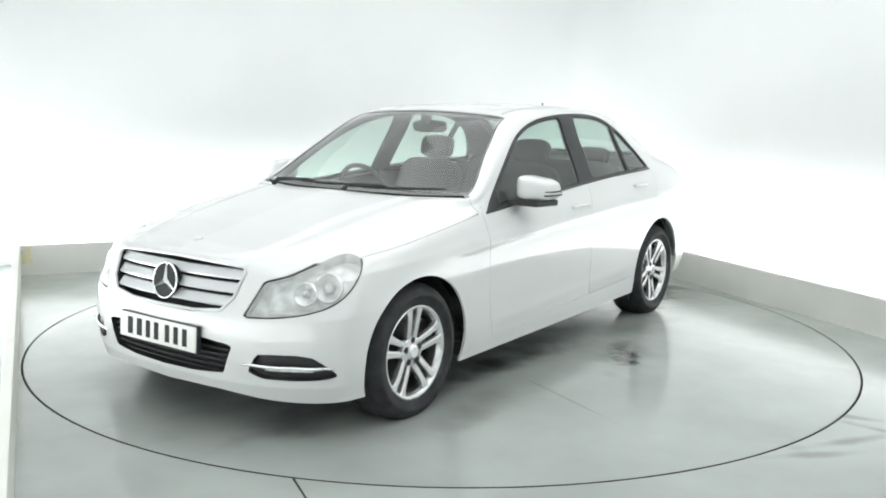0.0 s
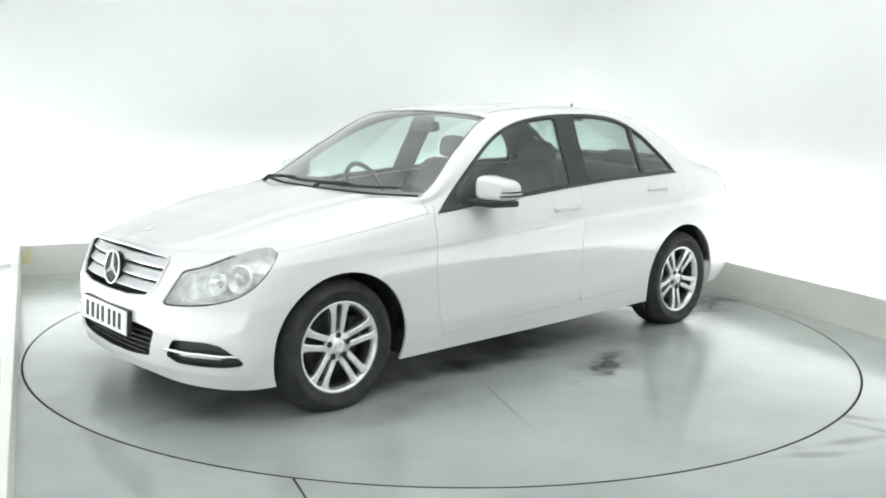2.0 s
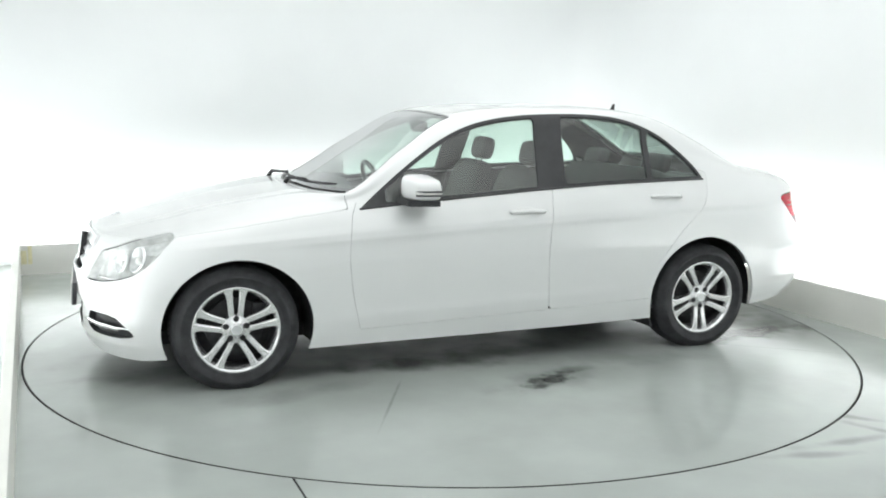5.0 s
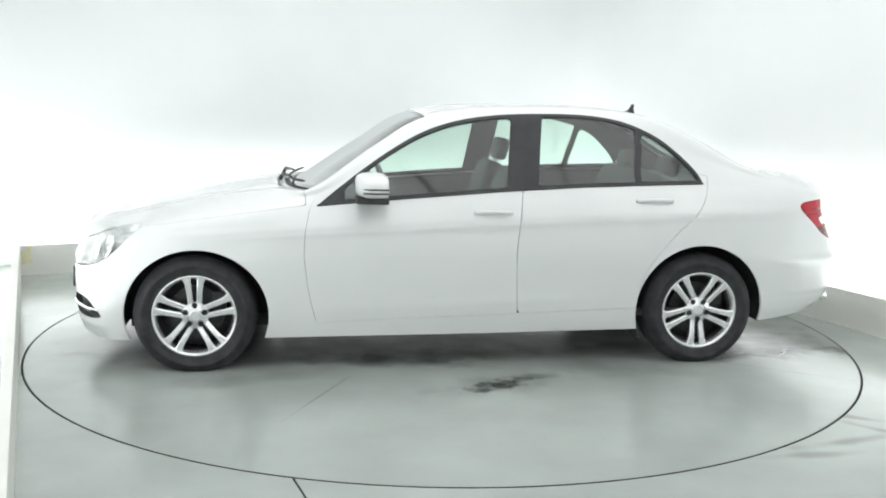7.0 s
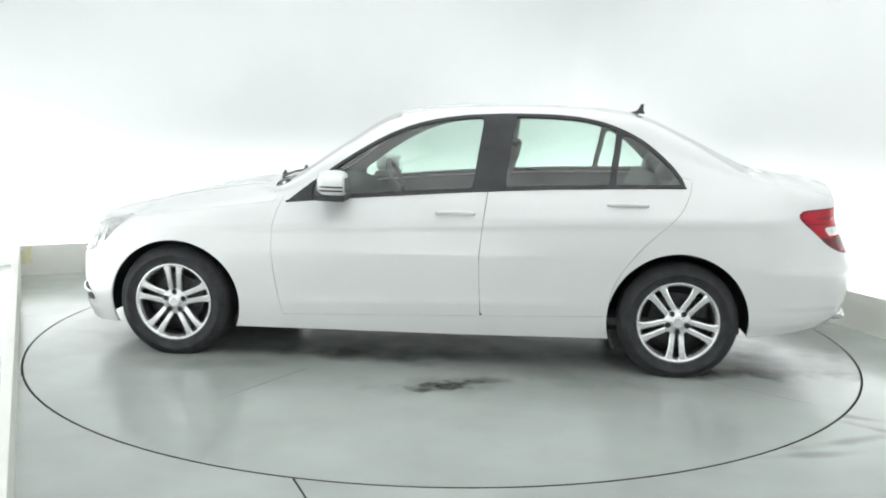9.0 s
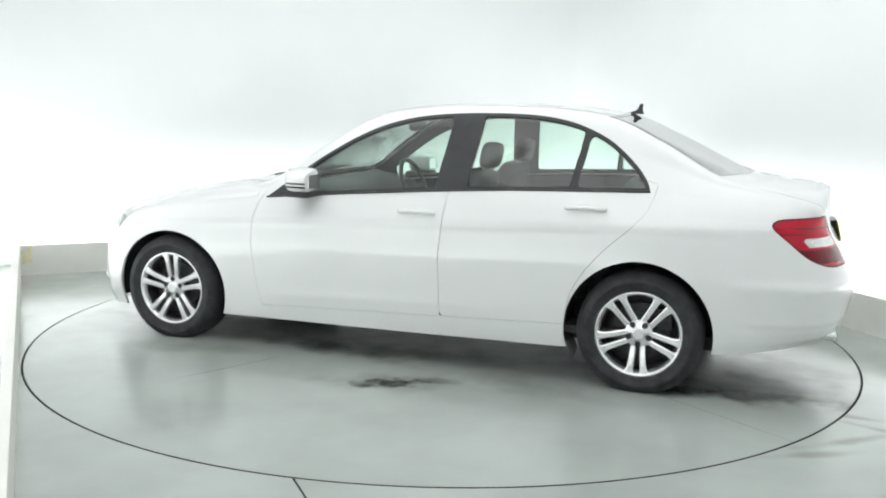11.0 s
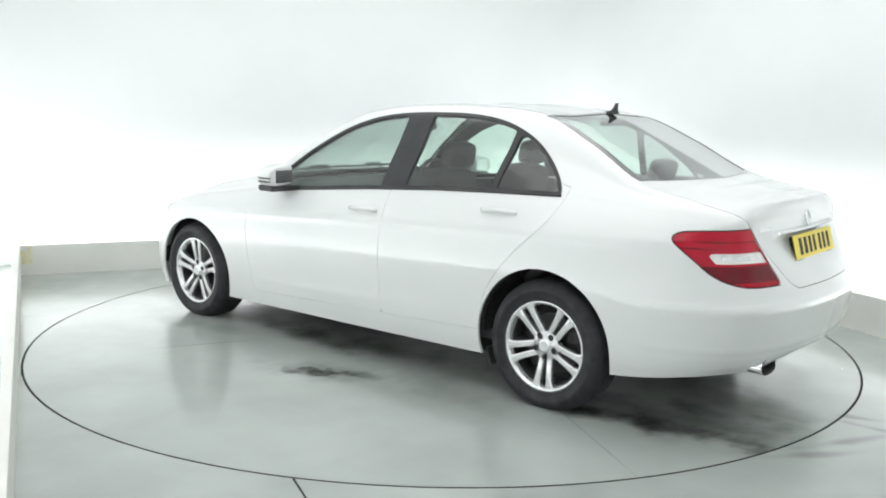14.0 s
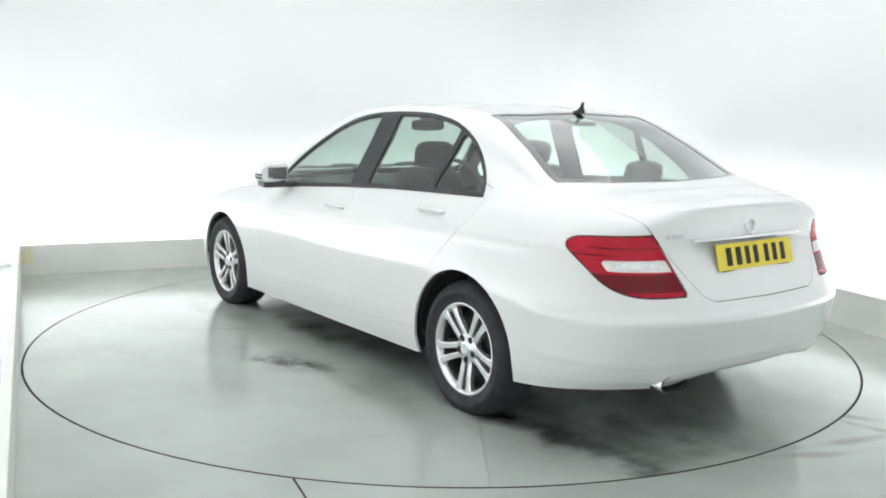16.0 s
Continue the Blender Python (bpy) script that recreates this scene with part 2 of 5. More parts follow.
def build_studio():
    # ground slab with a round opening for the turntable, cut along one straight joint
    hole = TABLE_R + 0.006
    joint_u = -1.471
    n = 160
    spots = [(1.90, -1.55, 0.20, 0.03, -25, 0.62), (1.78, -1.88, 0.22, 0.035, 20, 0.62), (2.0, -1.75, 0.18, 0.03, -40, 0.66), (1.55, -2.05, 0.2, 0.03, 10, 0.7), (2.75, 0.5, 0.10, 0.05, -60, 0.5), (2.45, 1.0, 0.1, 0.05, -60, 0.6)]
    mat = floor_material("painted floor", spots)
    ou0, ou1, ov0, ov1 = LEFT - TROUGH - 0.2, RIGHT + TROUGH + 0.2, FRONT - 0.3, BACK + TROUGH + 0.2
    bm = bmesh.new()
    inner, outer, lower = [], [], []
    for i in range(n):
        t = 2 * math.pi * i / n
        cu, cv = math.cos(t), math.sin(t)
        k = min((ou1 if cu > 0 else ou0) / cu if abs(cu) > 1e-6 else 1e9, (ov1 if cv > 0 else ov0) / cv if abs(cv) > 1e-6 else 1e9)
        inner.append(bm.verts.new(rp(cu * hole, cv * hole)))
        lower.append(bm.verts.new(rp(cu * hole, cv * hole, -0.08)))
        outer.append(bm.verts.new(rp(cu * k, cv * k)))
    for i in range(n):
        j = (i + 1) % n
        bm.faces.new((inner[i], outer[i], outer[j], inner[j]))
        bm.faces.new((lower[i], inner[i], inner[j], lower[j]))
    for cu, cv in ((ou0, ov0), (ou1, ov0), (ou1, ov1), (ou0, ov1)):
        best = sorted(outer, key=lambda w: (w.co - rp(cu, cv)).length)[0]
        best.co = rp(cu, cv)
    tagged(part("floor", bm, mat), "worn grey-green painted studio floor with a low sheen", kind="structure")
    # pit below, dark
    bm = bmesh.new()
    lathe(bm, [(0.0, -0.09), (hole + 0.05, -0.09)], 64, "Z")
    tagged(part("turntable_pit", bm, M_DARK), "dark pit under the turntable", kind="structure")
    # the joint in the floor from the turntable to the front
    v_edge = -math.sqrt(hole ** 2 - joint_u ** 2)
    slab("floor_joint", joint_u - 0.004, joint_u + 0.004, FRONT, v_edge - 0.004, -0.02, 0.0015, M_DARK, "thin dark joint in the painted floor")
    # low upstand on three sides
    t = 0.045
    left = slab("upstand_left", LEFT - t, LEFT, FRONT, BACK + t, -0.05, KERB_H, M_KERB, "low white board upstand along the wall", 0.004)
    hinge = rp(LEFT, BACK)                       # it runs in a little towards the front
    left.matrix_world = Matrix.Translation(hinge) @ Matrix.Rotation(radians(0.95), 4, "Z") @ Matrix.Translation(-hinge)
    slab("upstand_right", RIGHT, RIGHT + t, FRONT, BACK + t, -0.05, KERB_H, M_KERB, "low white board upstand along the wall", 0.004)
    slab("upstand_back", LEFT, RIGHT, BACK, BACK + t, -0.05, KERB_H - 0.003, M_KERB, "low white board upstand along the back wall", 0.004)
    # walls: one curved sheet on three sides, a plain one behind the camera
    wl, wr, wb, wf, rad = LEFT - TROUGH, RIGHT + TROUGH, BACK + TROUGH, FRONT - 0.1, 0.45
    path = [(wl, wf)]
    for cu, cv, a0 in ((wl + rad, wb - rad, 180), (wr - rad, wb - rad, 90)):
        for k in range(13):
            a = radians(a0 - 90 * k / 12)
            path.append((cu + rad * math.cos(a), cv + rad * math.sin(a)))
    path.append((wr, wf))
    outside = []
    for i, (a, b) in enumerate(path):
        outside.append((a + (0.12 if a > 0.07 else -0.12), b + (0.12 if 1 <= i < len(path) - 1 else 0)))
    bm = bmesh.new()
    rows = [[bm.verts.new(rp(a, b, z)) for a, b in path] for z in (-0.05, CEIL)]
    rows2 = [[bm.verts.new(rp(a, b, z)) for a, b in outside] for z in (-0.05, CEIL)]
    for i in range(len(path) - 1):
        f = bm.faces.new((rows[0][i], rows[0][i + 1], rows[1][i + 1], rows[1][i]))
        f.smooth = True
        bm.faces.new((rows2[0][i + 1], rows2[0][i], rows2[1][i], rows2[1][i + 1]))
        bm.faces.new((rows[1][i], rows[1][i + 1], rows2[1][i + 1], rows2[1][i]))
    tagged(part("wall_curved", bm, M_WALL), "smooth white studio wall with rounded corners", kind="structure")
    slab("wall_front", wl - 0.12, wr + 0.12, wf - 0.14, wf - 0.002, -0.05, CEIL, M_WALL, "plain white studio wall")
    slab("ceiling", wl - 0.14, wr + 0.14, wf - 0.16, wb + 0.14, CEIL + 0.002, CEIL + 0.12, M_CEIL, "plain white studio ceiling")
    for pu, pv in PANELS:
        bm = bmesh.new()
        turn = Matrix((UA, VA, Vector((0, 0, 1)))).transposed().to_4x4()
        for lo, hi in (((-0.795, -1.59, 0.012), (0.795, -1.56, 0.06)), ((-0.795, 1.56, 0.012), (0.795, 1.59, 0.06)), ((-0.795, -1.56, 0.012), (-0.775, 1.56, 0.06)), ((0.775, -1.56, 0.012), (0.795, 1.56, 0.06))):
            box(bm, lo, hi, 0, turn)
        ob = part("ceiling_light", bm, M_KERB)
        ob.location = rp(pu, pv, CEIL - 0.06)
        tagged(ob, "white framed ceiling light panel", "ceiling light", "ceiling lights", "structure")


def build_tape():
    # old yellowed tape on the corner of the upstand
    for u0, u1, z1 in ((LEFT + 0.004, LEFT + 0.045, 0.20), (LEFT + 0.055, LEFT + 0.085, 0.235)):
        bm = bmesh.new()
        turn = Matrix((UA, VA, Vector((0, 0, 1)))).transposed().to_4x4()
        box(bm, (u0, BACK - 0.003, 0.09), (u1, BACK + 0.001, z1), 0.0, turn)
        tagged(part("tape_strip", bm, M_TAPE), "old yellowed tape strip stuck on white board", "tape", "tape on the upstand")


# damp and rubber marks on the disc, in its own turn, with painted car shade
TABLE_SPOTS = [(-0.13, 1.205, 0.21, 0.075, 25, 0.28), (-0.16, 1.19, 0.32, 0.14, 20, 0.68), (-0.30, 1.08, 0.14, 0.05, 10, 0.6), (0.35, 0.74, 0.40, 0.12, -8, 0.55), (0.05, 0.62, 0.60, 0.14, 5, 0.56), (0.9, 0.66, 0.45, 0.10, 4, 0.68),
               # tail stains, deepened with the shade under the rear bumper
               (-1.95, 0.69, 0.50, 0.11, 4, 0.36), (-1.50, 0.78, 0.34, 0.08, 12, 0.42), (-1.85, 0.60, 0.66, 0.19, 6, 0.58), (-1.95, 0.36, 0.30, 0.08, 10, 0.66), (-1.95, 0.10, 0.42, 0.22, -10, 0.62), (-1.2, 0.5, 0.4, 0.12, 0, 0.65),
               # the nose patch and long mid-car patch put the car's shade into the colour
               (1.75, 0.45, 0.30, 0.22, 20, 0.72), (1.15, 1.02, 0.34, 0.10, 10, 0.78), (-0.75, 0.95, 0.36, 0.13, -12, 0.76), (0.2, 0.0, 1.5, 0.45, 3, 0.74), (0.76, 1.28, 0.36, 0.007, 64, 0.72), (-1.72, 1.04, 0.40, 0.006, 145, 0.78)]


def build_turntable():
    top = tagged(new("turntable"), "round flush floor turntable of grey-green painted steel", "turntable")
    bm = bmesh.new()
    lathe(bm, [(0.0001, 0.0), (TABLE_R - 0.0065, 0.0), (TABLE_R - 0.0065, -0.06), (0.0001, -0.06)], 192, "Z")
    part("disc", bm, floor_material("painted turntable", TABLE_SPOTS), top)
    # dark ring added in place of the shaded gap round the disc
    bm = bmesh.new()
    lathe(bm, [(TABLE_R - 0.006, -0.004), (TABLE_R - 0.006, -0.0005), (TABLE_R - 0.0015, -0.0005), (TABLE_R - 0.0015, -0.05)], 192, "Z")
    part("gap_ring", bm, M_DARK, top, "thin dark ring along the gap")
    return top


build_studio()
build_tape()
turntable = build_turntable()


# ---- the car: outer skin lofted from lengthwise lines (x forward, y to its left, z up) ----
LINES = [
    # lower edge
    [(2.085, 0, 0.192), (2.07, 0.3, 0.197), (2, 0.56, 0.176), (1.875, 0.74, 0.166), (1.74, 0.83, 0.172), (1.38, 0.855, 0.178), (1, 0.85, 0.178), (0.77, 0.85, 0.18), (0.45, 0.85, 0.182), (0.14, 0.85, 0.184),
     (-.3, 0.85, 0.188), (-.75, 0.85, 0.194), (-1.14, 0.85, 0.2), (-1.4, 0.86, 0.212), (-1.725, 0.85, 0.236), (-1.93, 0.82, 0.258), (-2.136, 0.7, 0.283), (-2.266, 0.5, 0.297), (-2.306, 0.25, 0.328), (-2.326, 0, 0.336)],
    # sill bulge and bumper corner
    [(2.115, 0, 0.335), (2.1, 0.3, 0.335), (2.035, 0.57, 0.335), (1.91, 0.77, 0.334), (1.76, 0.855, 0.333), (1.38, 0.88, 0.331), (1, 0.868, 0.309), (0.77, 0.866, 0.307), (0.45, 0.866, 0.305), (0.14, 0.866, 0.303),
     (-.3, 0.866, 0.301), (-.75, 0.866, 0.298), (-1.14, 0.87, 0.295), (-1.4, 0.885, 0.314), (-1.725, 0.87, 0.341), (-1.95, 0.84, 0.35), (-2.192, 0.72, 0.359), (-2.316, 0.5, 0.363), (-2.361, 0.25, 0.367), (-2.376, 0, 0.367)],
    # widest line
    [(2.12, 0, 0.506), (2.1, 0.3, 0.506), (2.025, 0.57, 0.515), (1.895, 0.765, 0.524), (1.75, 0.855, 0.543), (1.38, 0.885, 0.591), (1, 0.882, 0.598), (0.77, 0.881, 0.622), (0.45, 0.881, 0.62), (0.14, 0.881, 0.618),
     (-.3, 0.881, 0.615), (-.75, 0.883, 0.626), (-1.14, 0.886, 0.634), (-1.4, 0.888, 0.627), (-1.725, 0.875, 0.6), (-1.96, 0.845, 0.549), (-2.236, 0.72, 0.567), (-2.356, 0.5, 0.576), (-2.401, 0.25, 0.576), (-2.416, 0, 0.575)],
    # shoulder crease
    [(2.05, 0, 0.706), (2.03, 0.3, 0.706), (1.95, 0.56, 0.695), (1.8, 0.745, 0.694), (1.68, 0.825, 0.703), (1.38, 0.868, 0.726), (1, 0.868, 0.748), (0.77, 0.866, 0.762), (0.45, 0.865, 0.779), (0.14, 0.866, 0.792),
     (-0.3, 0.867, 0.814), (-0.75, 0.868, 0.83), (-1.14, 0.868, 0.843), (-1.4, 0.866, 0.846), (-1.725, 0.845, 0.848), (-1.97, 0.81, 0.851), (-2.16, 0.69, 0.845), (-2.238, 0.5, 0.844), (-2.262, 0.25, 0.844), (-2.27, 0, 0.844)],
    # window sill, wing top and boot edge
    [(2.03, 0, 0.741), (2.005, 0.3, 0.74), (1.9, 0.54, 0.74), (1.72, 0.715, 0.748), (1.6, 0.775, 0.768), (1.38, 0.815, 0.801), (1, 0.815, 0.853), (0.77, 0.8, 0.882), (0.45, 0.81, 0.909), (0.14, 0.812, 0.937),
     (-.3, 0.81, 0.968), (-.75, 0.8, 0.99), (-1.14, 0.785, 1.002), (-1.4, 0.765, 1.005), (-1.725, 0.76, 0.987), (-1.97, 0.74, 0.961), (-2.165, 0.65, 0.94), (-2.228, 0.48, 0.95), (-2.252, 0.25, 0.957), (-2.262, 0, 0.958)],
    # middle of the side glass, bonnet flank, boot lip
    [(2.02, 0, 0.748), (1.99, 0.28, 0.747), (1.87, 0.5, 0.755), (1.68, 0.62, 0.778), (1.55, 0.66, 0.812), (1.36, 0.69, 0.851), (1, 0.7, 0.903), (0.77, 0.765, 0.922), (0.45, 0.735, 1.064), (0.14, 0.705, 1.146),
     (-.3, 0.7, 1.193), (-.75, 0.69, 1.199), (-1.14, 0.675, 1.181), (-1.4, 0.675, 1.134), (-1.725, 0.7, 1.042), (-1.97, 0.68, 1.005), (-2.135, 0.6, 0.985), (-2.205, 0.44, 1.004), (-2.245, 0.24, 1.012), (-2.26, 0, 1.014)],
    # roof rail, bonnet
    [(2.01, 0, 0.756), (1.975, 0.25, 0.757), (1.85, 0.42, 0.774), (1.66, 0.5, 0.815), (1.54, 0.53, 0.849), (1.35, 0.55, 0.888), (1, 0.58, 0.943), (0.785, 0.733, 0.959), (0.45, 0.635, 1.174), (0.14, 0.56, 1.339),
     (-.3, 0.575, 1.394), (-.75, 0.57, 1.393), (-1.13, 0.55, 1.360), (-1.42, 0.59, 1.24), (-1.73, 0.64, 1.078), (-1.97, 0.6, 1.03), (-2.1, 0.5, 1.018), (-2.17, 0.38, 1.022), (-2.195, 0.2, 1.026), (-2.205, 0, 1.03)],
    # between rail and middle
    [(2.005, 0, 0.763), (1.965, 0.15, 0.763), (1.845, 0.22, 0.782), (1.66, 0.25, 0.821), (1.54, 0.265, 0.852), (1.35, 0.275, 0.893), (1.02, 0.3, 0.943), (0.88, 0.4, 0.952), (0.52, 0.36, 1.179), (0.17, 0.3, 1.376),
     (-.3, 0.3, 1.418), (-.75, 0.3, 1.422), (-1.17, 0.3, 1.375), (-1.45, 0.32, 1.262), (-1.83, 0.36, 1.078), (-1.98, 0.33, 1.052), (-2.09, 0.27, 1.036), (-2.15, 0.2, 1.035), (-2.18, 0.11, 1.036), (-2.185, 0, 1.038)],
    # middle of the car
    [(2, 0, 0.765), (1.96, 0, 0.773), (1.845, 0, 0.789), (1.66, 0, 0.828), (1.54, 0, 0.859), (1.35, 0, 0.901), (1.04, 0, 0.949), (0.92, 0, 0.953), (0.55, 0, 1.179), (0.18, 0, 1.387),
     (-.3, 0, 1.427), (-.75, 0, 1.432), (-1.18, 0, 1.388), (-1.46, 0, 1.276), (-1.88, 0, 1.076), (-2, 0, 1.058), (-2.09, 0, 1.044), (-2.15, 0, 1.04), (-2.18, 0, 1.04), (-2.18, 0, 1.04)],
]


def pchip(vals, t):
    """Smooth curve without overshoot through evenly spaced values; vals: (n, k), t: places 0..n-1."""
    v = np.asarray(vals, float)
    d = np.diff(v, axis=0)
    s = np.zeros_like(v)
    a, b = d[:-1], d[1:]
    same = a * b > 0
    s[1:-1] = np.where(same, 2 * a * b / np.where(same, a + b, 1), 0)
    s[0], s[-1] = d[0], d[-1]
    i = np.clip(np.floor(t).astype(int), 0, len(v) - 2)
    f = (t - i).reshape((-1,) + (1,) * (v.ndim - 1))
    h00, h10, h01, h11 = 2 * f ** 3 - 3 * f ** 2 + 1, f ** 3 - 2 * f ** 2 + f, -2 * f ** 3 + 3 * f ** 2, f ** 3 - f ** 2
    return h00 * v[i] + h10 * s[i] + h01 * v[i + 1] + h11 * s[i + 1]


def catmull(vals, t):
    v = np.asarray(vals, float)
    s = np.zeros_like(v)
    s[1:-1] = (v[2:] - v[:-2]) / 2
    s[0], s[-1] = v[1] - v[0], v[-1] - v[-2]
    i = np.clip(np.floor(t).astype(int), 0, len(v) - 2)
    f = (t - i).reshape((-1,) + (1,) * (v.ndim - 1))
    h00, h10, h01, h11 = 2 * f ** 3 - 3 * f ** 2 + 1, f ** 3 - 2 * f ** 2 + f, -2 * f ** 3 + 3 * f ** 2, f ** 3 - f ** 2
    return h00 * v[i] + h10 * s[i] + h01 * v[i + 1] + h11 * s[i + 1]


def skin_grid(nu=14, nv=17):
    lines = np.array(LINES, float)                      # (9, 20, 3)
    tu = np.linspace(0, 19, 19 * nu + 1)
    tv = np.linspace(0, 8, 8 * nv + 1)
    along = 0.5 * (np.stack([pchip(l, tu) for l in lines]) + np.stack([catmull(l, tu) for l in lines]))
    grid = 0.5 * (pchip(along, tv) + catmull(along, tv))  # (v, u, 3)
    # firmer creases low on the sides
    lin = along[np.minimum(np.floor(tv).astype(int), 7)] * (1 - (tv - np.minimum(np.floor(tv), 7)))[:, None, None] + along[np.minimum(np.floor(tv).astype(int), 7) + 1] * (tv - np.minimum(np.floor(tv), 7))[:, None, None]
    mixw = (0.5 * np.clip(np.minimum((tv - 0.6) / 0.4, (3.9 - tv) / 0.6), 0, 1))[:, None, None]
    nose = (0.7 * np.clip(np.minimum((tv - 5.0) / 0.5, (7.4 - tv) / 0.5), 0, 1))[:, None] * np.clip((6.9 - tu) / 0.5, 0, 1)[None, :]
    mixw = np.maximum(mixw, nose[:, :, None])
    grid = grid * (1 - mixw) + lin * mixw
    grid = press(grid, tu, tv)
    grid[:, 0, 1] = grid[:, -1, 1] = 0
    grid[-1, :, 1] = 0
    return grid, tu, tv


def press(grid, tu, tv):
    """Sheet-metal creases: shoulder line, sill line, bumper shelf and the raised middle of the bonnet."""
    x, y, z = grid[..., 0].copy(), grid[..., 1].copy(), grid[..., 2].copy()
    nrm = np.cross(np.gradient(grid, axis=1), np.gradient(grid, axis=0))
    nrm = nrm / np.maximum(np.linalg.norm(nrm, axis=2, keepdims=True), 1e-9)
    nrm = nrm * np.where(nrm[len(tv) // 4, len(tu) // 2, 1] < 0, -1, 1)
    fade = lambda a, lo, hi: np.clip((a - lo) / (hi - lo), 0, 1) ** 2 * (3 - 2 * np.clip((a - lo) / (hi - lo), 0, 1))
    ridge = lambda s, above, below: np.where(s > 0, np.exp(-np.maximum(s, 0) / above), np.exp(np.minimum(s, 0) / below))
    side = (tv < 4.2)[:, None]
    shoulder = np.interp(x, [-1.95, -1.4, -.75, 0, .77, 1.3], [.83, .822, .80, .766, .728, .70])
    push = 0.007 * ridge(z - shoulder, 0.07, 0.016) * fade(1.35 - x, 0, .5) * fade(x + 1.98, 0, .25) * side
    sill = np.interp(x, [-1.0, .8], [.395, .33])
    push += 0.006 * ridge(sill - z, 0.05, 0.018) * fade(x + 1.02, 0, .3) * fade(.95 - x, 0, .3) * side
    push += 0.012 * ridge(.585 - z, 0.10, 0.014) * fade(-1.78 - x, 0, .18) * side
    push += 0.006 * ridge(z - .40, 0.04, 0.012) * fade(-1.80 - x, 0, .18) * side
    push += 0.008 * ridge(.245 - z, 0.05, 0.012) * fade(x - 1.76, 0, .12) * side
    grid = grid + nrm * push[..., None]
    dome = np.interp(x, [.85, 1.4, 1.95], [.50, .44, .395]) - y
    lift = 0.011 * fade(dome, -0.02, 0.022) * fade(x - .90, 0, .12) * fade(1.99 - x, 0, .10) * (tv > 4.7)[:, None]
    grid[..., 2] += lift
    return grid


def poly_field(px, py, pts):
    """Signed distance to an outline: positive inside."""
    best = np.full(px.shape, 1e9)
    inside = np.zeros(px.shape, bool)
    n = len(pts)
    for i in range(n):
        (ax, ay), (bx, by) = pts[i], pts[(i + 1) % n]
        ex, ey = bx - ax, by - ay
        t = np.clip(((px - ax) * ex + (py - ay) * ey) / (ex * ex + ey * ey + 1e-12), 0, 1)
        best = np.minimum(best, np.hypot(px - ax - t * ex, py - ay - t * ey))
        cross = (ay > py) != (by > py)
        inside ^= cross & (px < ax + (py - ay) * ex / (ey if abs(ey) > 1e-12 else 1e-12))
    return np.where(inside, best, -best)


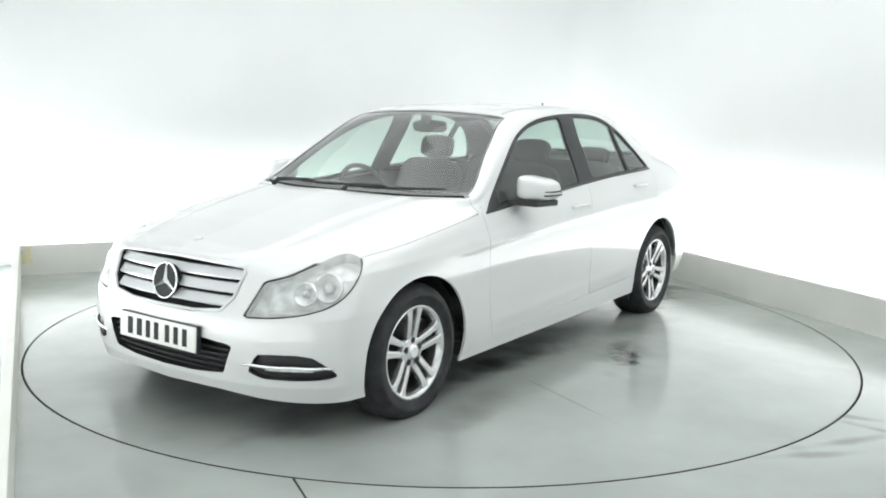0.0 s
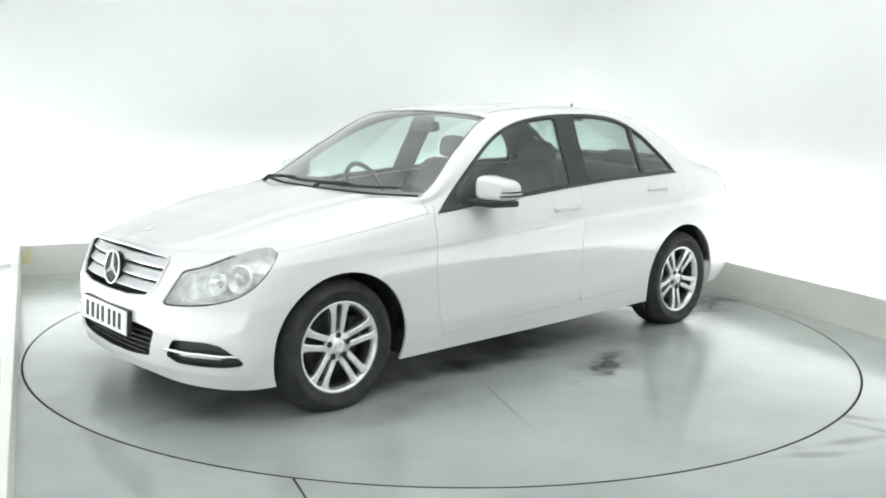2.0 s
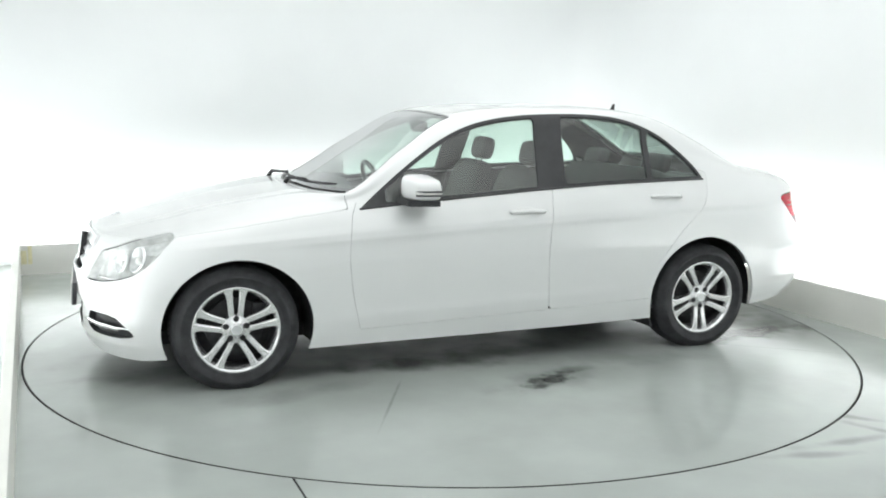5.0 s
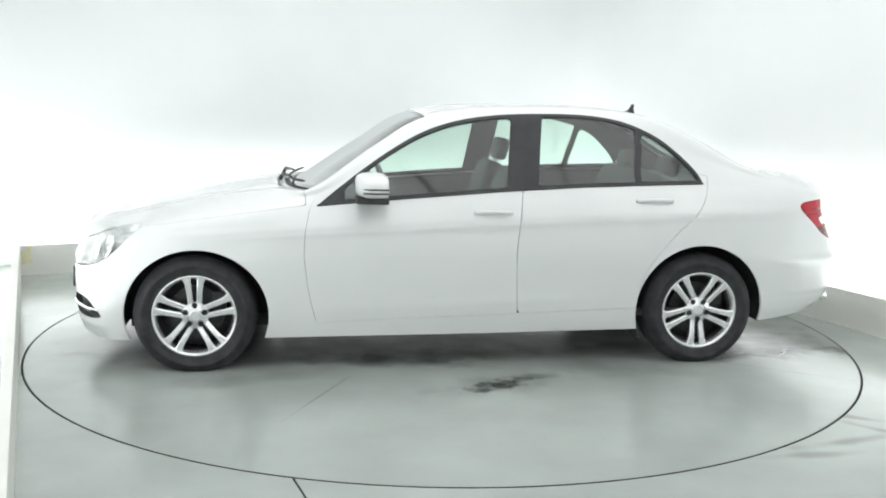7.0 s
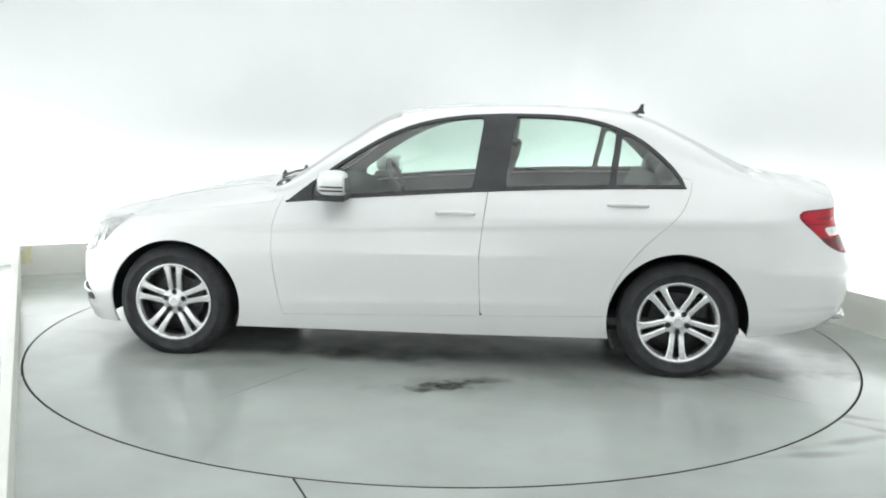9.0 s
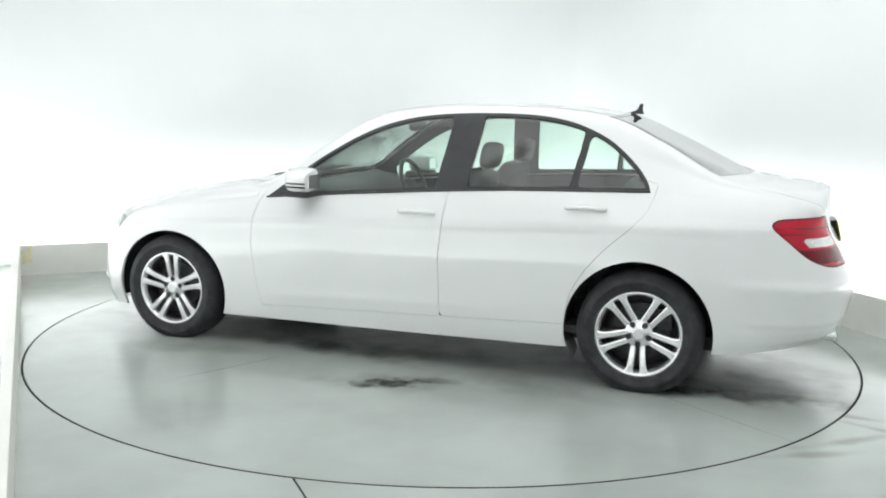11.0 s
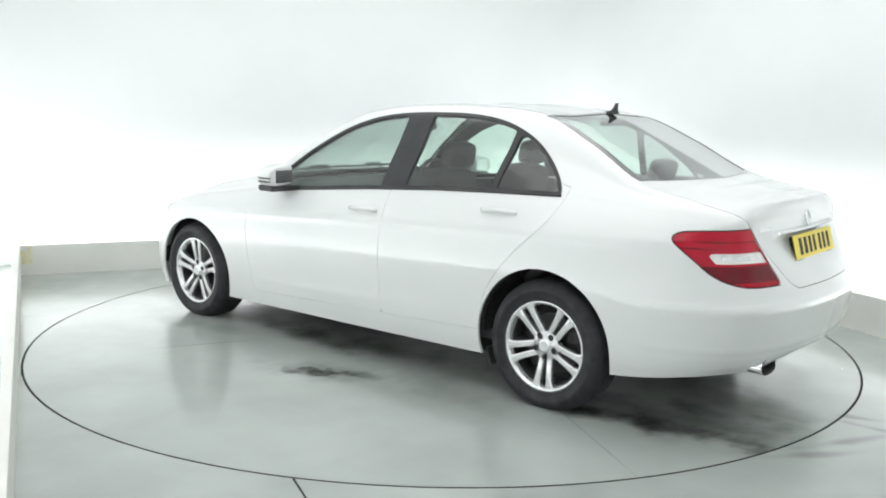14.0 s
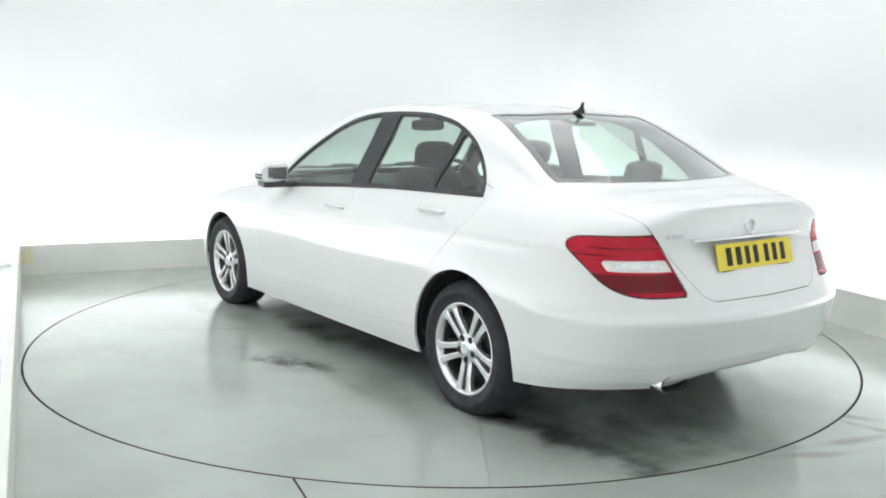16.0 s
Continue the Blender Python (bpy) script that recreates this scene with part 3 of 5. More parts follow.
class Skin:
    """The half skin, whose faces are cut along the outlines of panels and carry the panel's name."""

    def __init__(self):
        g, tu, tv = skin_grid()
        nv, nu = g.shape[:2]
        du, dv = np.gradient(g, axis=1), np.gradient(g, axis=0)
        nrm = np.cross(du, dv)
        flip = nrm[nv // 4, nu // 2, 1] < 0
        nrm = -nrm if flip else nrm
        ln = np.linalg.norm(nrm, axis=2, keepdims=True)
        nrm = nrm / np.maximum(ln, 1e-9)
        # at the pinched ends take the neighbour's direction
        bad = ln[..., 0] < 1e-7
        nrm[bad] = (1, 0, 0)
        uu, vv = np.meshgrid(tu, tv)
        self.data = [list(r) for r in np.concatenate([g, nrm, uu[..., None], vv[..., None]], axis=2).reshape(-1, 8)]
        self.faces, self.names = [], []
        for j in range(nv - 1):
            for i in range(nu - 1):
                a, b, c, d = j * nu + i, j * nu + i + 1, (j + 1) * nu + i + 1, (j + 1) * nu + i
                self.faces.append([a, b, c, d] if not flip else [a, d, c, b])
                self.names.append("body")

    def arr(self):
        return np.array(self.data)

    def cut(self, field, inside=None, band=None, only=None):
        """Splits along field = 0 and names what lies inside; only: names that may be cut."""
        val = field(self.arr())
        val = np.where(np.abs(val) < 2e-5, 2e-5, val)
        cache, faces, names = {}, [], []
        for f, nm in zip(self.faces, self.names):
            if only and nm not in only:
                faces.append(f)
                names.append(nm)
                continue
            s = [val[k] > 0 for k in f]
            if all(s) or not any(s):
                faces.append(f)
                names.append(inside if (all(s) and inside) else nm)
                continue
            pos, neg = [], []
            for k, a in enumerate(f):
                b = f[(k + 1) % len(f)]
                (pos if s[k] else neg).append(a)
                if s[k] != s[(k + 1) % len(f)]:
                    key = (min(a, b), max(a, b))
                    if key not in cache:
                        t = val[key[0]] / (val[key[0]] - val[key[1]])
                        p, q = self.data[key[0]], self.data[key[1]]
                        self.data.append([x + (y - x) * t for x, y in zip(p, q)])
                        cache[key] = len(self.data) - 1
                    pos.append(cache[key])
                    neg.append(cache[key])
            if len(pos) > 2:
                faces.append(pos)
                names.append(inside or nm)
            if len(neg) > 2:
                faces.append(neg)
                names.append(nm)
        self.faces, self.names = faces, names

    def panel(self, field, name, gap, only):
        """A panel with a shut line of the given width round it."""
        self.cut(lambda d: field(d) + gap, "gap", only=only)
        self.cut(field, name, only=("gap",))

    def take(self, name, side, sink=0.0, flange=0.014, both=False):
        """Vertices and faces of one panel on one side (or over both), with its edges turned in."""
        verts, faces, index = [], [], {}
        d = self.arr()
        for sgn in ((1, -1) if both else (side,)):
            for f, nm in zip(self.faces, self.names):
                if nm != name:
                    continue
                out = []
                for k in f:
                    x = d[k]
                    key = (k, sgn if x[1] > 1e-5 else 0)
                    if key not in index:
                        n = x[3:6] / max(1e-9, np.linalg.norm(x[3:6]))
                        p = x[:3] - n * sink
                        if key[1] == 0:
                            p[1] = 0
                            n = np.array((n[0], 0, n[2]))
                        index[key] = len(verts)
                        verts.append((np.array((p[0], p[1] * sgn, p[2])), np.array((n[0], n[1] * sgn, n[2]))))
                    if not out or index[key] != out[-1]:
                        out.append(index[key])
                if len(out) > 2 and out[0] == out[-1]:
                    out = out[:-1]
                if len(set(out)) == len(out) and len(out) > 2:
                    faces.append(out if sgn > 0 else out[::-1])
        pts = [v for v, _ in verts]
        count = len(faces)
        if flange:
            seen = {}
            for f in faces:
                for a, b in zip(f, f[1:] + f[:1]):
                    seen[(a, b)] = True
            rim = [(a, b) for a, b in seen if (b, a) not in seen]
            top, low = {}, {}
            for a, b in rim:
                for k in (a, b):
                    if k not in top:
                        top[k] = len(pts)
                        pts.append(verts[k][0].copy())
                        low[k] = len(pts)
                        pts.append(verts[k][0] - verts[k][1] * flange)
            for a, b in rim:
                faces.append([top[b], top[a], low[a], low[b]])
        return pts, faces


ARCH = {1.368: 0.370, -1.372: 0.368}
DLO = [(.745, .876), (.745, .876), (.23, .922), (-.22, .957), (-.68, .984), (-1.13, .998), (-1.394, 1.003), (-1.394, 1.003), (-1.378, 1.05), (-1.324, 1.119), (-1.236, 1.2), (-1.15, 1.262), (-1.0, 1.328), (-.846, 1.361), (-.69, 1.373), (-.534, 1.374), (-.378, 1.371), (-.222, 1.361), (-.066, 1.34), (.089, 1.3), (.241, 1.234), (.42, 1.124), (.597, .995)]
HEADLAMP = [(-1.59, .53), (-1.59, .53), (-1.465, .668), (-1.465, .668), (-1.33, .692), (-1.17, .738), (-1.0, .772), (-.92, .767), (-.885, .748), (-.93, .67), (-1.05, .59), (-1.23, .552), (-1.42, .535)]
GRILLE = [(-.1, .53), (.2, .53), (.355, .545), (.405, .60), (.425, .70), (.41, .722), (.2, .735), (-.1, .74)]
INTAKE = [(-.1, .45), (.38, .405), (.415, .398), (.365, .278), (.2, .262), (-.1, .256)]
FOG = [(-1.585, .275), (-1.525, .37), (-1.5, .378), (-1.22, .382), (-1.12, .338), (-1.05, .30), (-1.06, .285), (-1.2, .272)]
TAIL = [(-1.165, .868), (-1.2, .893), (-1.28, .903), (-1.655, .91), (-1.655, .91), (-1.865, .678), (-1.865, .678), (-1.62, .676), (-1.486, .694), (-1.38, .728), (-1.3, .78), (-1.21, .835)]
BOOT = [(-.2, .645), (.33, .648), (.385, .672), (.545, .9), (.595, .965), (.635, 1.01), (.65, 1.2), (-.2, 1.2)]
DOOR_F = [(.752, .262), (.775, .36), (.795, .46), (.812, .62), (.805, .75), (.785, .85), (.755, .91), (.755, 1.0), (-.362, 1.02), (-.342, .85), (-.3185, .63), (-.3245, .45), (-.332, .297)]
DOOR_R = [(-.335, .298), (-.335, .298), (-.327, .45), (-.32, .63), (-.345, .85), (-.365, 1.02), (-1.43, 1.08), (-1.42, .985), (-1.36, .865), (-1.16, .69), (-1.03, .5), (-1.008, .36), (-1.005, .322), (-1.005, .322)]


def rounded(pts, times=2):
    """Cuts the corners of an outline; a point given twice stays sharp."""
    for _ in range(times):
        out = []
        for (ax, ay), (bx, by) in zip(pts, pts[1:] + pts[:1]):
            if (ax, ay) == (bx, by):
                out += [(ax, ay), (bx, by)]
            else:
                out += [(ax * .75 + bx * .25, ay * .75 + by * .25), (ax * .25 + bx * .75, ay * .25 + by * .75)]
        pts = out
    return pts


def cut_skin():
    s = Skin()
    dlo_line, head_line, tail_line, grille_line, door_line, fog_line = rounded(DLO), rounded(HEADLAMP), rounded(TAIL), rounded(GRILLE, 1), rounded(DOOR_R), rounded(FOG, 1)
    X, Y, Z, U, V = 0, 1, 2, 6, 7
    for cx, r in ARCH.items():
        s.cut(lambda d: np.minimum(r - np.hypot(d[:, X] - cx, (d[:, Z] - 0.302) * (1.06 if cx > 0 else 1.0)), 3.9 - d[:, V]), "hole", only=("body",))
    # glass area and its black surround
    dlo = lambda d: np.minimum(poly_field(d[:, X], d[:, Z], dlo_line), np.minimum(6.05 - d[:, V], d[:, V] - 3.5))
    s.cut(dlo, "surround", only=("body",))
    post_at = lambda d: d[:, X] + .380 + 0.127 * (d[:, Z] - 1.15)
    bar_at = lambda d: d[:, X] + 1.030 + 0.16 * (d[:, Z] - 1.15)
    post = lambda d: np.abs(post_at(d)) - 0.086
    bar = lambda d: np.abs(bar_at(d)) - 0.018
    s.cut(lambda d: np.minimum(dlo(d) - 0.017, np.minimum(post(d), np.minimum(bar(d), 0.60 - d[:, X]))), "pane", only=("surround",))
    s.cut(lambda d: -post_at(d), "pane_rear", only=("pane",))
    s.cut(lambda d: -bar_at(d), "pane_quarter", only=("pane_rear",))
    # screens
    ws = lambda d: np.minimum(d[:, V] - 6.10, np.minimum((d[:, U] - 7.02) * 0.6, (8.97 - d[:, U]) * 0.6))
    s.cut(ws, "screen_surround", only=("body",))
    s.cut(lambda d: np.minimum(np.minimum(ws(d) - 0.025, (d[:, V] - 6.15) * 0.3), (d[:, U] - 7.12) * 0.6), "windscreen", only=("screen_surround",))
    rw = lambda d: np.minimum(d[:, V] - 6.10, np.minimum((d[:, U] - 12.0) * 0.6, (13.93 - d[:, U]) * 0.6))
    s.cut(rw, "rear_surround", only=("body",))
    s.cut(lambda d: np.minimum(rw(d) - 0.03, (d[:, V] - 6.29) * 0.27), "rear_screen", only=("rear_surround",))
    # cowl below the windscreen
    s.cut(lambda d: np.minimum(np.minimum(d[:, V] - 5.95, (d[:, U] - 6.86) * 0.3), (7.02 - d[:, U]) * 0.3), "cowl", only=("body",))
    front = lambda d, f: np.minimum(f, (d[:, X] - 1.3))
    q = lambda d: d[:, Y] - d[:, X]
    s.panel(lambda d: front(d, poly_field(q(d), d[:, Z], head_line)), "headlamp", 0.007, ("body",))
    s.panel(lambda d: front(d, poly_field(d[:, Y], d[:, Z], grille_line)), "grille_hole", 0.002, ("body",))
    s.panel(lambda d: front(d, poly_field(d[:, Y], d[:, Z], INTAKE)), "intake", 0.002, ("body",))
    s.panel(lambda d: front(d, poly_field(q(d), d[:, Z], fog_line)), "fog_recess", 0.002, ("body",))
    back = lambda d, f: np.minimum(f, -1.5 - d[:, X])
    s.panel(lambda d: back(d, poly_field(d[:, Y] + d[:, X], d[:, Z], tail_line)), "tail_lamp", 0.006, ("body",))
    w = lambda d: d[:, Y] + d[:, X]
    s.cut(lambda d: poly_field(w(d), d[:, Z], [(-1.36, .815), (-1.73, .815), (-1.775, .770), (-1.41, .773)]), "tail_clear", only=("tail_lamp",))
    s.cut(lambda d: poly_field(w(d), d[:, Z], [(-1.44, .806), (-1.70, .806), (-1.725, .781), (-1.455, .783)]), "tail_core", only=("tail_clear",))
    s.cut(lambda d: np.minimum(0.865 - d[:, Z], d[:, Z] - 0.858), "tail_rib_high", only=("tail_lamp",))
    s.cut(lambda d: np.minimum(0.838 - d[:, Z], d[:, Z] - 0.831), "tail_rib_low", only=("tail_lamp",))
    s.cut(lambda d: np.minimum(0.762 - d[:, Z], d[:, Z] - 0.704), "tail_low", only=("tail_lamp",))
    s.cut(lambda d: np.minimum(0.710 - d[:, Z], d[:, Z] - 0.692), "tail_base", only=("tail_lamp",))
    s.cut(lambda d: 0.762 - d[:, Z], "tail_mid", only=("tail_lamp",))
    s.cut(lambda d: 0.700 - d[:, Z], "tail_foot", only=("tail_mid",))
    s.panel(lambda d: np.minimum(poly_field(d[:, Y], d[:, Z], BOOT), np.minimum(-1.6 - d[:, X], (d[:, U] - 13.96) * 0.4)), "boot_lid", 0.003, ("body",))
    s.panel(lambda d: np.minimum((d[:, V] - 4.0) * 0.15, np.minimum((6.85 - d[:, U]) * 0.3, np.minimum(d[:, X] - 0.7, d[:, Z] - 0.728))), "bonnet", 0.0032, ("body",))
    s.panel(lambda d: np.minimum(poly_field(d[:, X], d[:, Z], DOOR_F), 4.6 - d[:, V]), "front_door", 0.002, ("body",))
    s.panel(lambda d: np.minimum(poly_field(d[:, X], d[:, Z], door_line), 4.6 - d[:, V]), "rear_door", 0.002, ("body",))
    s.cut(lambda d: np.minimum(d[:, X] - 1.5, 0.525 - d[:, Z]), "front_bumper", only=("body",))
    s.cut(lambda d: np.minimum(-1.6 - d[:, X], 0.64 - d[:, Z]), "rear_bumper", only=("body",))
    s.cut(lambda d: np.minimum(d[:, V] - 5.98, np.minimum(d[:, U] - 8.0, 13.0 - d[:, U])), "roof", only=("body",))
    s.cut(lambda d: np.minimum(np.minimum(d[:, V] - 6.28, 6.335 - d[:, V]), np.minimum(d[:, U] - 9.02, 11.98 - d[:, U])), "roof_moulding", only=("roof",))
    s.cut(lambda d: np.minimum(d[:, X] - 0.77, 0.94 - d[:, Z]), "front_wing", only=("body",))
    return s


def wheel_at(car, x, side, spin):
    y0 = 0.855 * side
    w = new("wheel")
    w.parent = car
    w.location = (x, y0, 0.299)
    if side < 0:
        w.rotation_euler = (0, 0, math.pi)
    # local: outside is +y
    bm = bmesh.new()
    prof = [(0.212, -0.20), (0.235, -0.212), (0.275, -0.212), (0.303, -0.200), (0.314, -0.180), (0.316, -0.15), (0.316, -0.06), (0.314, -0.03), (0.304, -0.010), (0.297, -0.001), (0.2965, 0.001), (0.288, 0.0055), (0.2875, 0.0075), (0.272, 0.0105), (0.2715, 0.0125), (0.258, 0.0125), (0.2575, 0.0105), (0.240, 0.0100), (0.2395, 0.0080), (0.228, 0.006), (0.220, 0.002), (0.212, -0.012)]
    lathe(bm, prof, 72, "Y", closed=True)
    for v in bm.verts:                       # the contact patch bears the load
        if v.co.z < -0.285:
            v.co.z = max(v.co.z, -0.2985)
    part("tyre", bm, M_TYRE, w, smooth=True)
    bm = bmesh.new()
    for k in range(4):
        yy = -0.062 - k * 0.03
        lathe(bm, [(0.3150, yy), (0.3178, yy + 0.002), (0.3178, yy + 0.020), (0.3150, yy + 0.022)], 216, "Y")
    for v in bm.verts:
        turn = math.atan2(v.co.z, v.co.x) / (2 * math.pi) * 72 + (v.co.y * 20)
        if turn % 1 < 0.34:                  # cross grooves
            v.co.x *= 0.988
            v.co.z *= 0.988
        v.co.z = max(v.co.z, -0.2988)
    part("tread", bm, M_TYRE, w)
    # rim barrel, coloured dark for the shade behind the spokes, with lip
    bm = bmesh.new()
    lathe(bm, [(0.190, -0.19), (0.186, -0.10), (0.190, -0.034), (0.194, -0.030)], 72, "Y")
    part("barrel", bm, M_WHEEL_DARK, w, smooth=True)
    bm = bmesh.new()
    lathe(bm, [(0.194, -0.03), (0.200, -0.012), (0.206, -0.002), (0.214, 0.001), (0.219, -0.003), (0.2195, -0.014), (0.212, -0.02)], 72, "Y")
    rim = part("rim", bm, M_ALLOY, w, smooth=True)
    # five pairs of spokes
    for k in range(5):
        base = radians(90 + spin + 72 * k)
        for sg in (-1, 1):
            bm = bmesh.new()
            stations = [(0.048, 0.0205, 0.026, -0.024), (0.08, 0.0235, 0.028, -0.020), (0.12, 0.0265, 0.029, -0.013), (0.16, 0.0305, 0.031, -0.008), (0.183, 0.035, 0.037, -0.006), (0.195, 0.040, 0.050, -0.005), (0.204, 0.045, 0.068, -0.004)]
            rows = []
            for r, off, wd, yy in stations:
                c = Vector((math.cos(base), 0, math.sin(base))) * r
                tn = Vector((-math.sin(base), 0, math.cos(base)))
                o, h = sg * off, wd / 2
                rows.append([bm.verts.new(c + tn * (o - h) + Vector((0, yy - 0.028, 0))), bm.verts.new(c + tn * (o - h) + Vector((0, yy - 0.004, 0))), bm.verts.new(c + tn * (o - h * 0.6) + Vector((0, yy, 0))),
                             bm.verts.new(c + tn * (o + h * 0.6) + Vector((0, yy, 0))), bm.verts.new(c + tn * (o + h) + Vector((0, yy - 0.004, 0))), bm.verts.new(c + tn * (o + h) + Vector((0, yy - 0.028, 0)))])
            for a, b in zip(rows, rows[1:]):
                for i in range(5):
                    bm.faces.new((a[i], a[i + 1], b[i + 1], b[i]))
            bmesh.ops.recalc_face_normals(bm, faces=bm.faces)
            part("spoke", bm, M_ALLOY, rim)
    # hub with cap and bolts
    bm = bmesh.new()
    lathe(bm, [(0.072, -0.055), (0.072, -0.026), (0.066, -0.020), (0.036, -0.019), (0.034, -0.012), (0.030, -0.010), (0.0005, -0.009)], 40, "Y")
    part("hub", bm, M_ALLOY, w, smooth=True)
    bm = bmesh.new()
    lathe(bm, [(0.024, -0.011), (0.024, -0.0075), (0.0005, -0.007)], 28, "Y")
    part("centre_cap", bm, M_SILVER, w)
    # bolt pits are dark discs, their shade put into the colour
    for k in range(5):
        a = radians(90 + spin + 72 * k)
        bm = bmesh.new()
        lathe(bm, [(0.0145, -0.0205), (0.0145, -0.0170), (0.0005, -0.0178)], 16, "Y", (0.0535 * math.cos(a), 0, 0.055 * math.sin(a)))
        part("bolt_hole", bm, M_LINER, w)
    bm = bmesh.new()
    lathe(bm, [(0.06, -0.085), (0.145, -0.085), (0.145, -0.105), (0.06, -0.105)], 48, "Y", closed=True)
    part("brake_disc", bm, M_WHEEL_DARK, w)
    bm = bmesh.new()
    lathe(bm, [(0.0005, -0.115), (0.19, -0.115)], 48, "Y")
    part("inner_shield", bm, M_LINER, w)
    bm = bmesh.new()
    box(bm, (-0.155, -0.11, 0.02), (-0.09, -0.06, 0.12), 0.008)
    part("brake_caliper", bm, M_WHEEL_DARK, w)
    return w


def build_car():
    car = tagged(new("car"), "white four-door saloon car with silver twin-spoke wheels, on a turntable", "car")
    s = cut_skin()

    def panel(name, src, mat, label="", sink=0.0, flange=0.014, both=False):
        if both:
            return [from_lists(name, *s.take(src, 1, sink, flange, True), mat, car, label)]
        return [from_lists(name, *s.take(src, sd, sink, flange), mat, car, label) for sd in (1, -1)]

    panel("body_shell", "body", M_PAINT, both=True)
    panel("front_wing", "front_wing", M_PAINT)
    panel("bonnet", "bonnet", M_PAINT, both=True)
    panel("roof", "roof", M_PAINT, both=True)
    panel("roof_moulding", "roof_moulding", M_BLACK, "thin black roof moulding", sink=0.003)
    panel("boot_lid", "boot_lid", M_PAINT, both=True)
    panel("front_bumper", "front_bumper", M_PAINT, both=True)
    panel("rear_bumper", "rear_bumper", M_PAINT, both=True)
    panel("front_door", "front_door", M_PAINT)
    panel("rear_door", "rear_door", M_PAINT)
    panel("shut_line", "gap", M_DARK, sink=0.007, flange=0.0, both=True)
    panel("window_surround", "surround", M_BLACK, "gloss black window surround", sink=-0.001)
    panel("front_side_window", "pane", G_SIDE, "green tinted glass", sink=0.006, flange=0)
    panel("rear_side_window", "pane_rear", G_SIDE, "green tinted glass", sink=0.006, flange=0)
    panel("quarter_window", "pane_quarter", G_SIDE, "green tinted glass", sink=0.006, flange=0)
    panel("screen_surround", "screen_surround", M_FRIT, sink=0.002, both=True)
    panel("windscreen", "windscreen", G_SCREEN, "clear laminated glass", sink=0.004, flange=0, both=True)
    panel("rear_screen_surround", "rear_surround", M_FRIT, sink=0.002, both=True)
    panel("rear_screen", "rear_screen", G_REAR, "clear glass", sink=0.004, flange=0, both=True)
    panel("cowl", "cowl", M_BLACK, sink=0.012, both=True)
    panel("grille_backing", "grille_hole", M_MESH, sink=0.07, flange=-0.07, both=True)
    panel("intake_backing", "intake", M_MESH, sink=0.05, flange=-0.05, both=True)
    panel("lamp_recess", "fog_recess", M_BLACK, sink=0.03, flange=-0.03)
    panel("headlamp_backing", "headlamp", M_LAMPBODY, sink=0.045, flange=-0.04)
    panel("headlamp_lens", "headlamp", G_LAMP, sink=0.001, flange=0)
    panel("tail_lamp", "tail_lamp", M_RED, "red plastic tail lamp")
    panel("tail_lamp_low", "tail_low", M_RED_DARK, "dark red lower lamp", sink=0.001)
    panel("tail_lamp_base", "tail_base", M_RED_DARK, sink=0.001)
    for src in ("tail_rib_high", "tail_rib_low"):
        panel("tail_lamp_rib", src, M_RED_DARK, sink=0.0015)
    panel("reversing_lamp_core", "tail_core", M_BOWL, sink=0.002)
    panel("tail_lamp_mid", "tail_mid", M_RED)
    panel("tail_lamp_foot", "tail_foot", M_RED)
    panel("reversing_lamp", "tail_clear", M_CLEAR, "clear reversing lamp", sink=0.001)
    for x in (1.38, -1.38):
        for sd in (1, -1):
            wheel_at(car, x, sd, 0 if x > 0 else 36)
            # arch liner: an open drum over the wheel
            bm = bmesh.new()
            rows = []
            for a in range(-12, 193, 6):
                t = radians(a)
                rows.append([bm.verts.new((x + 0.385 * math.cos(t), sd * yy, 0.302 + 0.385 * math.sin(t))) for yy in (0.80, 0.55)])
            for p, r in zip(rows, rows[1:]):
                bm.faces.new((p[0], p[1], r[1], r[0]))
            bm.faces.new([r[1] for r in rows])
            part("arch_liner", bm, M_LINER, car, smooth=False)
    # floor pan
    bm = bmesh.new()
    prism(bm, [(1.75, -.6), (1.75, .6), (1.0, .62), (.98, .83), (-.98, .83), (-1.0, .62), (-1.75, .60), (-1.75, -.60), (-1.0, -.62), (-.98, -.83), (.98, -.83), (1.0, -.62)], 0.19, 0.26)
    part("floor_pan", bm, M_LINER, car)
    return car, s


car, car_skin = build_car()


# ---- the car's fittings ----
SK = car_skin.arr()


def blended(d, gap):
    """Place and direction of the skin between its nearest corners."""
    k = np.argsort(gap)[:8]
    w = 1 / (gap[k] + 2e-5)
    p = (d[k, :6] * w[:, None]).sum(axis=0) / w.sum()
    return Vector(p[:3]), Vector(p[3:6]).normalized()


def nearest(mask, a, b, i, j):
    d = SK[mask]
    return blended(d, (d[:, i] - a) ** 2 + (d[:, j] - b) ** 2)


def side_at(x, z):
    p, n = nearest((SK[:, 7] < 4.6), x, z, 0, 2)
    return Vector((x, p.y, z)), n


def front_at(y, z):
    p, n = nearest((SK[:, 0] > 1.3) & (SK[:, 7] < 5), y, z, 1, 2)
    return Vector((p.x, y, z)), n


def rear_at(y, z):
    p, n = nearest((SK[:, 0] < -1.7) & (SK[:, 7] < 7), abs(y), z, 1, 2)
    return Vector((p.x, y, z)), n


def top_at(x, y):
    p, n = nearest((SK[:, 7] > 4.0), x, abs(y), 0, 1)
    return Vector((x, y, p.z)), n


def corner_at(q, z):
    m = SK[:, 0] > 1.3
    d = SK[m]
    return blended(d, (d[:, 1] - d[:, 0] - q) ** 2 + (d[:, 2] - z) ** 2)


def mirrored(p, sd):
    return Vector((p.x, p.y * sd, p.z))


